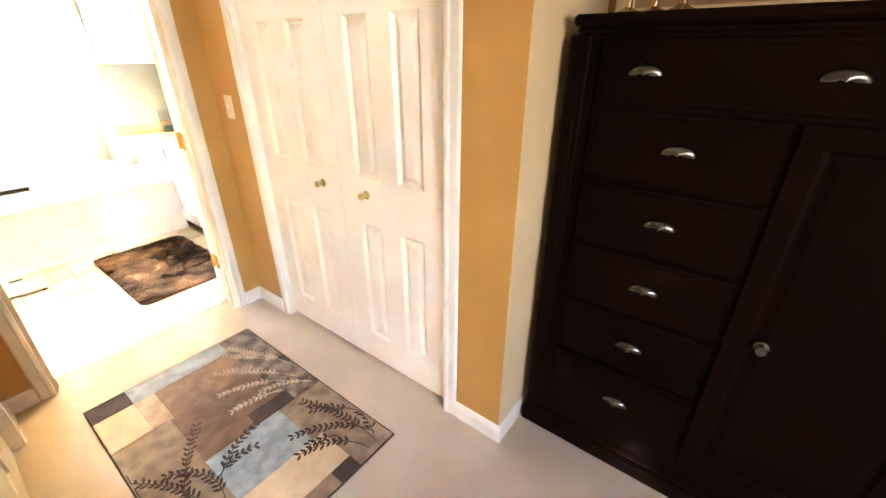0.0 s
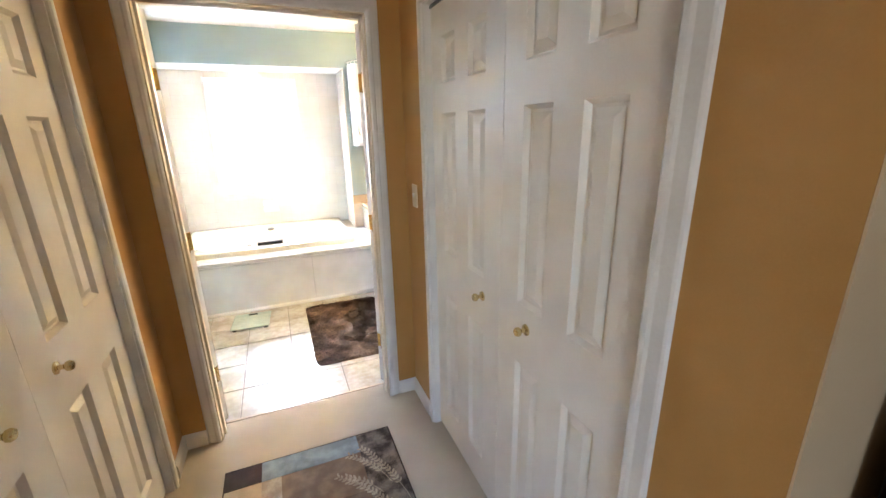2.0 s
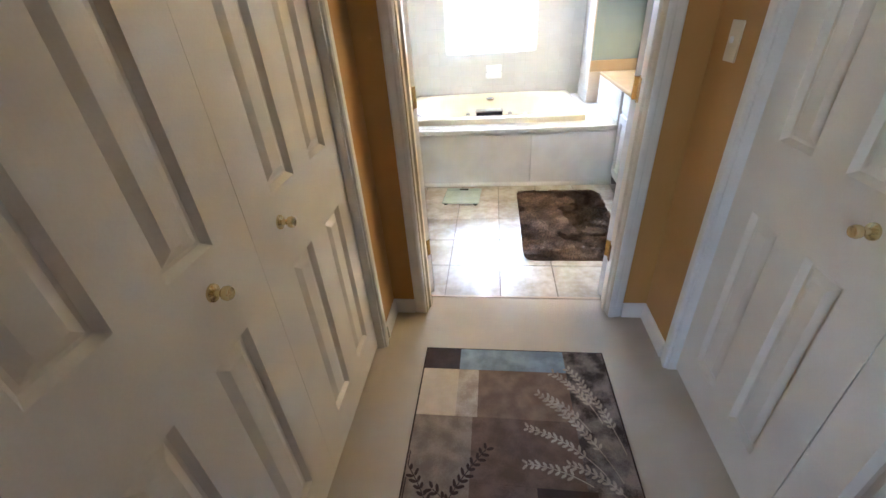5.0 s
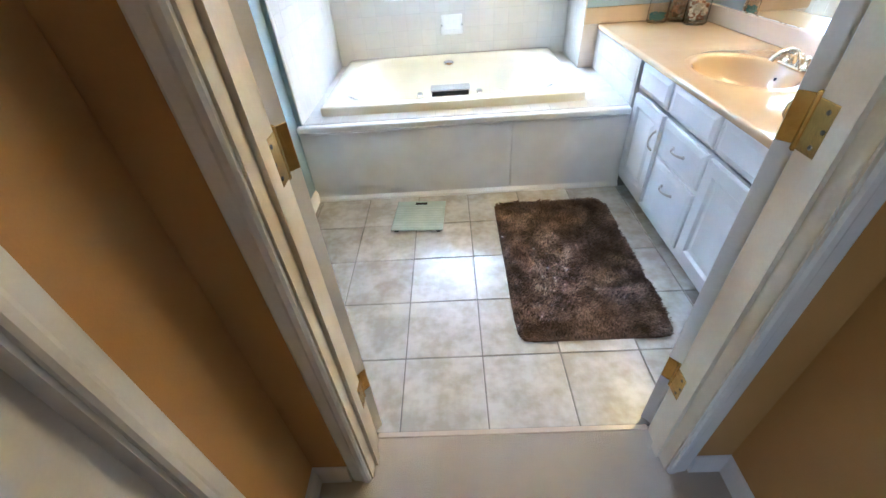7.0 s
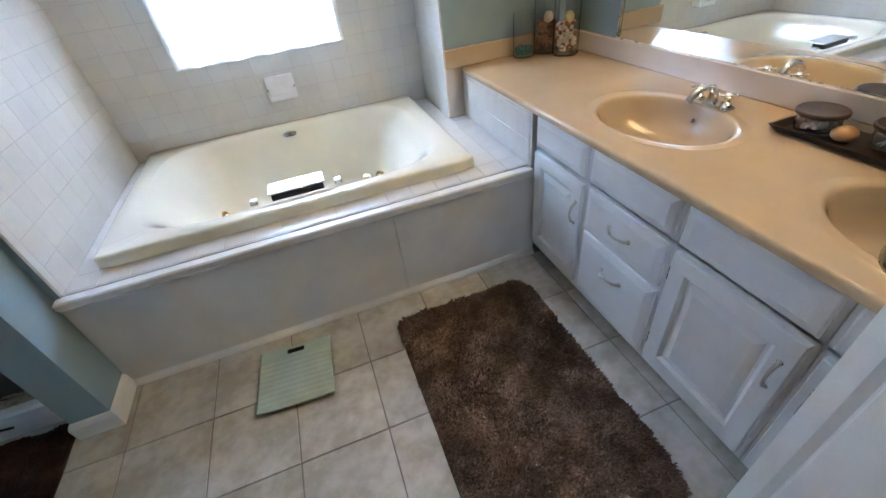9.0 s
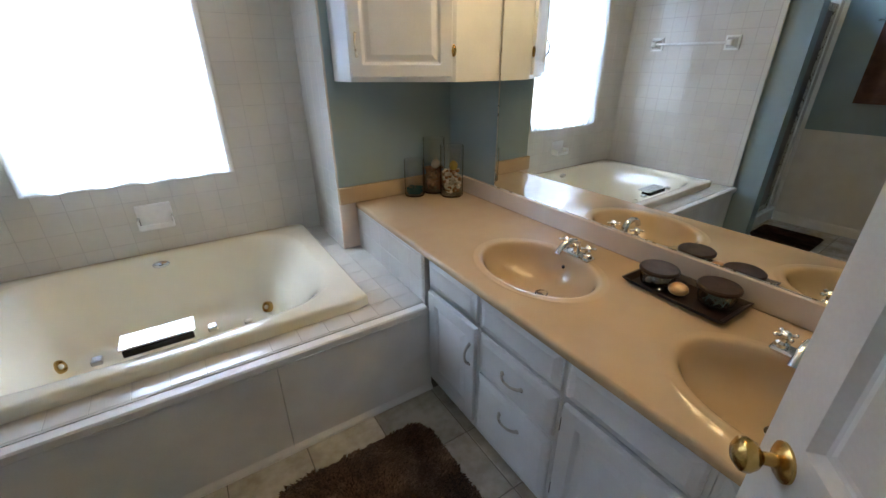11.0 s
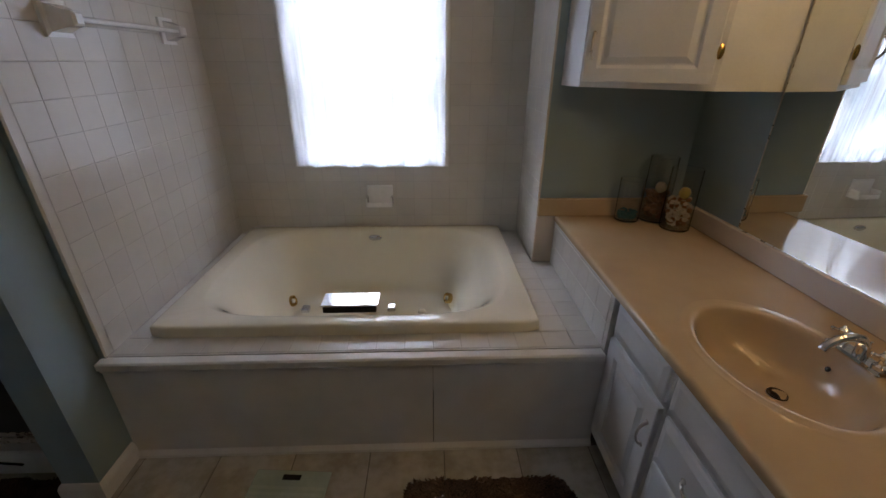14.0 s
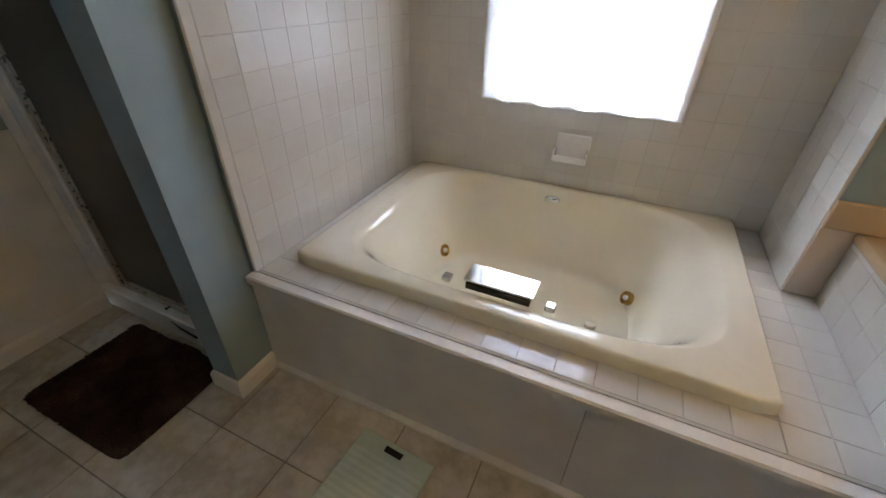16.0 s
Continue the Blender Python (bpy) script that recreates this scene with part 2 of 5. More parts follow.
def tube(bm, points, r, n=10):
    """A round bar along points, with closed ends; r may be a list."""
    pts = [Vector(p) for p in points]
    rs = r if isinstance(r, (list, tuple)) else [r] * len(pts)
    rings = []
    side = None
    for i, p in enumerate(pts):
        d = (pts[min(i + 1, len(pts) - 1)] - pts[max(i - 1, 0)]).normalized()
        if side is None:
            side = d.orthogonal().normalized()
        side = (side - d * side.dot(d)).normalized()
        up = d.cross(side)
        rings.append([bm.verts.new(p + rs[i] * (math.cos(2 * math.pi * k / n) * side + math.sin(2 * math.pi * k / n) * up)) for k in range(n)])
    for a, b in zip(rings, rings[1:]):
        for k in range(n):
            bm.faces.new([a[k], a[(k + 1) % n], b[(k + 1) % n], b[k]])
    bm.faces.new(rings[0][::-1])
    bm.faces.new(rings[-1])
    return bm


def ball(bm, c, r, n=16, sx=1.0, sy=1.0, sz=1.0):
    prof = [(r * math.sin(math.pi * i / (n // 2)), -r * sz * math.cos(math.pi * i / (n // 2))) for i in range(n // 2 + 1)]
    prof[0], prof[-1] = (0, prof[0][1]), (0, prof[-1][1])
    return lathe(bm, prof, n, Matrix.Translation(c), sx, sy)


def made(name, bm, mat, smooth=False):
    bmesh.ops.recalc_face_normals(bm, faces=bm.faces)
    me = bpy.data.meshes.new(name)
    bm.to_mesh(me)
    bm.free()
    me.materials.append(mat)
    if smooth:
        me.shade_smooth()
        me.set_sharp_from_angle(angle=radians(38))
    return me


def part(name, bm, mat, parent, label="", smooth=False):
    ob = new(name, made(name, bm, mat, smooth))
    ob.parent = parent
    return tagged(ob, label)


def thing(name, label, category, at=(0, 0, 0), rz=0.0, group=""):
    ob = new(name)
    ob.empty_display_size = 0.05
    ob.matrix_world = pose(*at, 0, 0, rz)
    return tagged(ob, label, category, group)


def solid(name, bm, mat, label, category, group="", smooth=False):
    return tagged(new(name, made(name, bm, mat, smooth)), label, category, group)


def structure(name, bm, mat, label="", category="", smooth=False):
    return tagged(new(name, made(name, bm, mat, smooth)), label, category, "", "structure")


def BM():
    return bmesh.new()


def boxes(*rows, b=0.0):
    bm = BM()
    for r in rows:
        box(bm, *r, b)
    return bm


def raised_panel(bm, x0, x1, z0, z1, y, deep, up=-1):
    """A raised field in a moulded recess, on the face y of a door whose front looks along up * y."""
    steps = ((0.0, 0.0), (0.012, deep), (0.02, deep), (0.042, deep * 0.25), (0.042, deep * 0.25))
    rings = []
    for inset, d in steps[:4]:
        yy = y - up * d
        rings.append([bm.verts.new(p) for p in ((x0 + inset, yy, z0 + inset), (x1 - inset, yy, z0 + inset), (x1 - inset, yy, z1 - inset), (x0 + inset, yy, z1 - inset))])
    for a, b in zip(rings, rings[1:]):
        for i in range(4):
            bm.faces.new([a[i], a[(i + 1) % 4], b[(i + 1) % 4], b[i]])
    bm.faces.new(rings[-1])


def panel_door(bm, w, h, t, cols, rows, deep=0.015):
    """A moulded door lying in x from 0 to w and z from 0 to h, between y = 0 (front) and y = t."""
    xs = [0.0] + [x for c in cols for x in c] + [w]
    for i in range(0, len(xs), 2):
        box(bm, xs[i], xs[i + 1], 0, t, 0, h)
    zs = [0.0] + [z for r in rows for z in r] + [h]
    for c in cols:
        for i in range(0, len(zs), 2):
            box(bm, c[0], c[1], 0, t, zs[i], zs[i + 1])
        for r in rows:
            raised_panel(bm, c[0], c[1], r[0], r[1], 0, deep, -1)
            raised_panel(bm, c[0], c[1], r[0], r[1], t, deep, 1)
    return bm


# ---- the large structure ----
HX0, HX1 = -0.33, 0.93            # hall walls
CORNER = 0.396                    # where the hall opens to the bedroom
DY0, DY1 = 2.25, 2.37             # wall with the double door
OX0, OX1, HEAD = -0.155, 0.757, 2.085
BX0, BX1 = -1.78, 1.85           # bathroom walls
BACK, ENDW = 5.14, 4.70          # tub back wall, vanity end wall
CEIL, ALC = 2.50, 2.165
TX0, TX1 = -0.70, 1.045             # tiled faces of the tub alcove
DECK, DF = 0.5, 3.94
PITCH = 0.1095
EAST, WEST, CLTOP = (0.684, 1.912), (0.755, 1.98), 2.055   # closet openings


def hall_side(name, face, out, ya, yb):
    """A hall wall with its closet opening; out is the side it is thick towards."""
    x0, x1 = sorted((face, face + out * 0.11))
    bm = boxes((x0, x1, CORNER + 0.004, ya, 0, CEIL), (x0, x1, yb, DY0, 0, CEIL), (x0, x1, ya, yb, CLTOP, CEIL))
    structure(name, bm, OCHRE, "ochre painted hall wall beside the closet", "wall")


hall_side("wall_hall_east", HX1, 1, *EAST)
hall_side("wall_hall_west", HX0, -1, *WEST)
structure("wall_doorway", boxes((BX0 - 0.1, OX0, DY0 + 0.001, DY1 - 0.012, 0, CEIL), (OX1, BX1 + 0.1, DY0 + 0.001, DY1 - 0.012, 0, CEIL), (OX0, OX1, DY0 + 0.001, DY1 - 0.012, HEAD, CEIL)), OCHRE, "ochre wall round the double doorway", "wall")
structure("wall_bath_south", boxes((BX0, OX0, DY1 - 0.011, DY1, 0, CEIL), (OX1, BX1, DY1 - 0.011, DY1, 0, CEIL), (OX0, OX1, DY1 - 0.011, DY1, HEAD, CEIL)), TEAL, "grey-teal bathroom side of the doorway wall", "wall")
bm = boxes((0, 0.22, DY1 - 3.37, BACK - 3.28, 0, CEIL))
bmesh.ops.transform(bm, matrix=Matrix.Translation((1.818, 3.33, 0)) @ Matrix.Rotation(radians(1.5), 4, "Z"), verts=bm.verts)
structure("wall_bath_east", bm, TEAL, "grey-teal wall behind the vanity", "wall")
structure("wall_bath_west", boxes((BX0 - 0.1, BX0, DY1, BACK + 0.1, 0.9, CEIL)), TEAL, "grey-teal upper wall beside the shower", "wall")
structure("wall_bath_west_lower", boxes((BX0 - 0.1, BX0 + 0.012, DY1, 3.86, 0, 0.9)), TRIM, "white lower wall panel beside the shower", "wall")
structure("wall_vanity_end", boxes((TX1 + 0.012, BX1, ENDW, BACK + 0.1, DECK, CEIL)), TEAL, "grey-teal end wall over the vanity", "wall")
structure("wall_pillar", boxes((-0.87, TX0 - 0.036, 3.76, BACK, 0, CEIL), (TX0 - 0.036, TX0 - 0.010, 3.955, BACK, 0, CEIL)), TEAL, "narrow grey-teal wall between tub and shower", "wall")
structure("soffit", boxes((TX0 - 0.03, BX1, ENDW + 0.001, BACK, ALC + 0.006, CEIL)), TEAL, "grey-teal drop over the tub", "soffit")
structure("ceiling_alcove", boxes((TX0 - 0.01, TX1 + 0.012, ENDW - 0.0, BACK, ALC, ALC + 0.005)), CEILING, "white lowered ceiling over the tub", "ceiling")
structure("ceiling_bath", boxes((BX0, BX1, DY1, ENDW + 0.001, CEIL, CEIL + 0.05)), CEILING, "white bathroom ceiling", "ceiling")
structure("ceiling_bedroom", boxes((-3.1, 3.1, -3.2, DY1, CEIL + 0.001, CEIL + 0.06)), CEILING, "white bedroom ceiling", "ceiling")
WX0, WX1, WZ0, WZ1 = -0.265, 0.575, 0.955, 2.07
structure("wall_back", boxes((BX0 - 0.1, WX0, BACK + 0.012, BACK + 0.14, 0, CEIL), (WX1, BX1 + 0.1, BACK + 0.012, BACK + 0.14, 0, CEIL), (WX0, WX1, BACK + 0.012, BACK + 0.14, 0, WZ0), (WX0, WX1, BACK + 0.012, BACK + 0.14, WZ1, CEIL)), TILE_GROUT, "tiled outer wall behind the tub", "wall")
structure("floor_bath", boxes((BX0 - 0.05, BX1 + 0.05, 2.387, BACK + 0.1, -0.08, -0.004)), GROUT, "beige tiled bathroom floor", "floor")
structure("floor_carpet", boxes((-3.1, 3.1, -3.2, 2.385, -0.08, 0.003)), CARPET, "cream cut-pile carpet", "carpet")
structure("threshold", boxes((OX0, OX1, 2.372, 2.392, -0.01, 0.007), b=0.003), SPLASH, "thin pale threshold strip", "threshold")

# bedroom shell
structure("wall_return_east", boxes((HX1 + 0.0005, 3.1, CORNER, CORNER + 0.0035, 0, CEIL), (HX1 + 0.111, 3.1, CORNER + 0.0035, CORNER + 0.11, 0, CEIL)), CREAM_WALL, "cream return wall beside the dresser", "wall")
structure("wall_return_west", boxes((-3.1, HX0 - 0.0005, CORNER, CORNER + 0.0035, 0, CEIL), (-3.1, HX0 - 0.111, CORNER + 0.0035, CORNER + 0.11, 0, CEIL)), OCHRE, "ochre bedroom wall", "wall")
structure("wall_bedroom_east", boxes((1.50, 1.60, -3.2, CORNER, 0, CEIL)), OCHRE, "ochre bedroom wall behind the dresser", "wall")
structure("wall_bedroom_west", boxes((-3.1, -3.0, -3.2, CORNER, 0, CEIL)), OCHRE, "ochre bedroom wall", "wall")
# unseen opening added in the south wall, beside the fill lamp
structure("wall_bedroom_south", boxes((-3.0, -2.2, -3.2, -3.1, 0, CEIL), (-0.6, 1.5, -3.2, -3.1, 0, CEIL), (-2.2, -0.6, -3.2, -3.1, 0, 0.8), (-2.2, -0.6, -3.2, -3.1, 2.2, CEIL)), OCHRE, "ochre bedroom wall with an added light opening", "wall")
structure("closet_lining", boxes((HX1 + 0.11, HX1 + 0.7, CORNER + 0.111, DY0, 0, 0.002), (HX1 + 0.7, HX1 + 0.72, CORNER + 0.111, DY0, 0, CEIL), (HX0 - 0.72, HX0 - 0.7, CORNER + 0.111, DY0, 0, CEIL)), CREAM_WALL, "plain closet back walls", "wall")


def sweep(bm, profile, path):
    """A moulding: (out, up) pairs carried along a level line of (x, y), out to its left."""
    pts = [Vector((x, y)) for x, y in path]
    rings = []
    for i, p in enumerate(pts):
        d0 = (p - pts[i - 1]).normalized() if i else (pts[1] - p).normalized()
        d1 = (pts[i + 1] - p).normalized() if i < len(pts) - 1 else d0
        n0, n1 = Vector((-d0.y, d0.x)), Vector((-d1.y, d1.x))
        n = (n0 + n1) / max(0.2, 1 + n0.dot(n1))
        rings.append([bm.verts.new((p.x + n.x * o, p.y + n.y * o, z)) for o, z in profile])
    k = len(profile)
    for a, b in zip(rings, rings[1:]):
        for i in range(k):
            bm.faces.new([a[i], a[(i + 1) % k], b[(i + 1) % k], b[i]])
    bm.faces.new(rings[0])
    bm.faces.new(rings[-1][::-1])
    return bm


SKIRT = ((0, 0.0), (0.014, 0.0), (0.014, 0.062), (0.010, 0.074), (0.005, 0.082), (0, 0.085))


def baseboard(path, label="white painted baseboard with a moulded top"):
    structure("baseboard", sweep(BM(), SKIRT, path), TRIM, label, "baseboard")


baseboard([(1.50, CORNER), (HX1, CORNER), (HX1, EAST[0] - 0.066)])
baseboard([(HX1, EAST[1] + 0.066), (HX1, DY0), (OX1 + 0.066, DY0)])
baseboard([(OX0 - 0.066, DY0), (HX0, DY0), (HX0, WEST[1] + 0.066)])
baseboard([(HX0, WEST[0] - 0.066), (HX0, CORNER), (-3.0, CORNER)])
baseboard([(TX0 - 0.036, DF - 0.004), (TX0 - 0.036, 3.76), (-0.87, 3.76), (-0.87, 3.862)])
baseboard([(BX0 + 0.012, 3.86), (BX0 + 0.012, DY1), (OX0 - 0.066, DY1)])

CASE = ((0.0, 0.0), (0.0, 0.012), (0.006, 0.017), (0.018, 0.017), (0.026, 0.013), (0.052, 0.010), (0.058, 0.007), (0.062, 0.0))


def casing(bm, a, b, top, plane, axis, side):
    """Moulded trim round an opening from a to b and up to top, on the wall face `plane` across `axis`, standing out to `side`."""
    def at(u, o, z):
        return (plane + side * o, u, z) if axis == "x" else (u, plane + side * o, z)
    k = len(CASE)
    rings = []
    for end in range(4):
        ring = []
        for w, o in CASE:
            w += 0.004
            u = a - w if end < 2 else b + w
            ring.append(bm.verts.new(at(u, o, 0.0 if end in (0, 3) else top + w)))
        rings.append(ring)
    for p, q in zip(rings, rings[1:]):
        for i in range(k):
            bm.faces.new([p[i], p[(i + 1) % k], q[(i + 1) % k], q[i]])
    return bm


structure("trim_hall_doorway", casing(BM(), OX0, OX1, HEAD, DY0, "y", -1), TRIM, "white moulded casing round the double doorway", "door casing")
structure("trim_bath_doorway", casing(BM(), OX0, OX1, HEAD, DY1, "y", 1), TRIM, "white moulded casing on the bathroom side", "door casing")
structure("trim_closet_east", casing(BM(), *EAST, CLTOP, HX1, "x", -1), TRIM, "white moulded casing round the closet", "door casing")
structure("trim_closet_west", casing(BM(), *WEST, CLTOP, HX0, "x", 1), TRIM, "white moulded casing round the closet", "door casing")
JAMB = material("ivory_jamb_paint", (0.72, 0.64, 0.50), 0.4, other=(0.66, 0.57, 0.43), scale=6, fine=150, bump=0.06)
structure("door_frame", boxes((OX0 - 0.004, OX0 + 0.002, DY0 - 0.004, DY1 + 0.004, 0, HEAD), (OX1 - 0.002, OX1 + 0.004, DY0 - 0.004, DY1 + 0.004, 0, HEAD), (OX0, OX1, DY0 - 0.004, DY1 + 0.004, HEAD - 0.002, HEAD + 0.004),
                               (OX0 + 0.002, OX0 + 0.013, 2.285, 2.32, 0, HEAD), (OX1 - 0.013, OX1 - 0.002, 2.285, 2.32, 0, HEAD), (OX0, OX1, 2.285, 2.32, HEAD - 0.013, HEAD - 0.002)), JAMB, "ivory painted door jamb with stops", "door frame")
for face, out, nm, (ya, yb) in ((HX1, 1, "east", EAST), (HX0, -1, "west", WEST)):
    x0, x1 = sorted((face - out * 0.003, face + out * 0.112))
    structure("closet_jamb_" + nm, boxes((x0, x1, ya - 0.004, ya + 0.004, 0, CLTOP), (x0, x1, yb - 0.004, yb + 0.004, 0, CLTOP), (x0, x1, ya, yb, CLTOP - 0.003, CLTOP + 0.004)), TRIM, "white closet jamb", "door frame")


# ---- closet doors ----
def knob(bm, base, direction, r=0.018, reach=0.045):
    z = Vector(direction).normalized()
    m = Matrix.Translation(base) @ z.to_track_quat("Z", "Y").to_matrix().to_4x4()
    lathe(bm, ((0, 0), (r * 1.25, 0), (r * 1.2, 0.004), (r * 0.5, 0.008), (r * 0.45, reach * 0.45), (r * 0.9, reach * 0.6), (r, reach * 0.78), (r * 0.8, reach * 0.95), (0, reach)), 20, m)


KNOB_PAINT = material("pale_brass_knob", (0.78, 0.64, 0.34), 0.22, 0.9, scale=20, fine=100, bump=0.02)


def bifold(name, x, facing, near, far, group, layout, rows, kz, gap=0.003):
    """Two six-panel leaves in the closet opening, whose front looks along facing on x; layout: panel columns and knob place, leaf by leaf."""
    clw = (far - near) / 2 - 0.004
    for n, (cols, kx) in enumerate(layout):
        y = near + 0.004 + n * (clw + gap)
        leaf = thing(name, "cream six-panel bifold closet door leaf with a small knob", "closet door", (x, y, 0.018), 0, group)
        # local x runs along the wall, local -y looks into the hall
        if facing < 0:
            leaf.matrix_world = Matrix(((0, 1, 0, x), (-1, 0, 0, y + clw), (0, 0, 1, 0.018), (0, 0, 0, 1)))
        else:
            leaf.matrix_world = Matrix(((0, -1, 0, x), (1, 0, 0, y), (0, 0, 1, 0.018), (0, 0, 0, 1)))
        part("panel", panel_door(BM(), clw, CLTOP - 0.035, 0.034, cols, rows), DOOR, leaf, "moulded six-panel leaf")
        bm = BM()
        knob(bm, (kx, 0, kz), (0, -1, 0), 0.0155, 0.042)
        part("knob", bm, KNOB_PAINT, leaf, "small brassy knob", True)


LEAF_COLS = ((0.110, 0.243), (0.357, 0.490))
LEAF_ROWS = ((0.16, 0.79), (1.005, 1.61), (1.725, 1.90))
bifold("closet_door", HX1 + 0.03, -1, *EAST, "east closet leaves", ((LEAF_COLS, 0.167), (LEAF_COLS, 0.482)), LEAF_ROWS, 0.930)
bifold("closet_door", HX0 - 0.03, 1, *WEST, "west closet leaves", ((LEAF_COLS, 0.440), (((0.128, 0.262), (0.378, 0.510)), 0.128)), LEAF_ROWS, 0.925, 0.0007)
structure("closet_track", boxes((HX1 + 0.025, HX1 + 0.075, *EAST, CLTOP - 0.016, CLTOP - 0.003), (HX0 - 0.075, HX0 - 0.025, *WEST, CLTOP - 0.016, CLTOP - 0.003)), PEWTER, "metal bifold track", "track")


# ---- double door to the bathroom ----
LEAF = 0.452


def bath_door(hinge_x, right):
    """A narrow panelled leaf swung into the bathroom; local x runs from the hinge to the free edge."""
    ang = 41 if right else 138
    leaf = thing("door_leaf", "white panelled bathroom door leaf standing open on brass hinges", "door", (hinge_x, DY1 + 0.012, 0.012), ang, "double door leaves")
    bm = panel_door(BM(), LEAF, HEAD - 0.02, 0.035, ((0.085, LEAF - 0.085),), ((0.17, 0.80), (0.98, 1.60), (1.69, 1.92)))
    bmesh.ops.translate(bm, verts=bm.verts, vec=(0.012, 0 if right else -0.035, 0))
    part("panel", bm, TRIM, leaf, "white moulded leaf")
    bm = BM()
    y0 = 0 if right else -0.035
    for d, y in ((-1, y0), (1, y0 + 0.035)):
        m = Matrix.Translation((LEAF - 0.05, y, 0.928)) @ Vector((0, d, 0)).to_track_quat("Z", "Y").to_matrix().to_4x4()
        lathe(bm, ((0, 0), (0.031, 0), (0.031, 0.004), (0.024, 0.009), (0.011, 0.012), (0.010, 0.030), (0.020, 0.038), (0.027, 0.050), (0.026, 0.060), (0.016, 0.068), (0, 0.070)), 24, m)
    part("door_knob", bm, BRASS, leaf, "polished brass knob pair", True)
    for z in (0.293, 1.046, 1.788):
        h = BM()
        tube(h, [(0.0, 0.0, z - 0.045), (0.0, 0.0, z + 0.045)], 0.0065, 12)
        ball(h, (0, 0, z + 0.047), 0.007, 10)
        ball(h, (0, 0, z - 0.047), 0.007, 10)
        box(h, 0.0085, 0.0112, 0.001 if right else -0.034, 0.034 if right else -0.001, z - 0.045, z + 0.045, 0.001)
        part("hinge", h, BRASS, leaf, "brass butt hinge", True)
    return leaf


bath_door(OX0 - 0.002, False)
bath_door(OX1 + 0.002, True)
for x, s in ((OX0 + 0.002, 1), (OX1 - 0.002, -1)):
    for z in (0.305, 1.058, 1.80):
        x0, x1 = sorted((x, x + s * 0.003))
        hp = thing("hinge_plate", "worn brass hinge plate screwed to the jamb", "hinge", (x, 2.35, z), 0, "jamb hinge plates")
        bm = BM()
        box(bm, min(0, s * 0.003), max(0, s * 0.003), -0.024, 0.022, -0.045, 0.045, 0.001)
        part("plate", bm, BRASS, hp)
        for dz in (-0.03, 0.0, 0.03):
            sc = BM()
            m = Matrix.Translation((s * 0.003, -0.006 if dz else -0.014, dz)) @ Vector((s, 0, 0)).to_track_quat("Z", "Y").to_matrix().to_4x4()
            lathe(sc, ((0.0045, 0), (0.004, 0.001), (0, 0.0014)), 12, m)
            part("screw", sc, PEWTER, hp)

sw = thing("light_switch", "ivory toggle light switch on the ochre hall wall", "light switch", (HX1, 2.11, 1.24))
part("plate", boxes((-0.006, 0, -0.035, 0.035, -0.058, 0.058), b=0.002), JAMB, sw)
part("toggle", boxes((-0.016, -0.006, -0.005, 0.005, -0.004, 0.014), b=0.002), TRIM, sw)


# ---- tub alcove ----
def tile_wall(name, label, u0, u1, v0, v1, place, skip=None, size=PITCH):
    """Square glazed tiles, one object each, on a grout bed. place(u, v) gives the tile's middle and turn."""
    meshes = {}
    nu, nv = math.ceil((u1 - u0) / size - 0.05), math.ceil((v1 - v0) / size - 0.05)
    out = []
    for i in range(nu):
        for j in range(nv):
            a, b = u0 + i * size, min(u0 + (i + 1) * size, u1)
            c, d = v0 + j * size, min(v0 + (j + 1) * size, v1)
            pieces = [(a, b, c, d)]
            if skip:
                sa, sb, sc, sd = skip
                if a >= sa - 0.001 and b <= sb + 0.001 and c >= sc - 0.001 and d <= sd + 0.001:
                    continue
                if b > sa and a < sb and d > sc and c < sd:
                    pieces = []
                    if a < sa:
                        pieces.append((a, sa, c, d))
                    if b > sb:
                        pieces.append((sb, b, c, d))
                    m0, m1 = max(a, sa), min(b, sb)
                    if c < sc:
                        pieces.append((m0, m1, c, sc))
                    if d > sd:
                        pieces.append((m0, m1, sd, d))
            out += [p for p in pieces if p[1] - p[0] > 0.008 and p[3] - p[2] > 0.008]
    for a, b, c, d in out:
        w, h = round(b - a - 0.0013, 4), round(d - c - 0.0013, 4)
        if (w, h) not in meshes:
            meshes[w, h] = made("tile", box(BM(), -w / 2, w / 2, -h / 2, h / 2, 0, 0.009, 0.0012), WALL_TILE)
        yield meshes[w, h], place((a + b) / 2, (c + d) / 2)


def turned(x, y, z, right, up):
    r, u = Vector(right), Vector(up)
    n = r.cross(u)
    return Matrix(((r.x, u.x, n.x, x), (r.y, u.y, n.y, y), (r.z, u.z, n.z, z), (0, 0, 0, 1)))


def lay_tiles(parent, gen):
    for me, m in gen:
        t = new("tile", me)
        t.parent = parent
        t.matrix_world = m @ pose(0, 0, 0, random.gauss(0, 0.12), random.gauss(0, 0.12), 0)


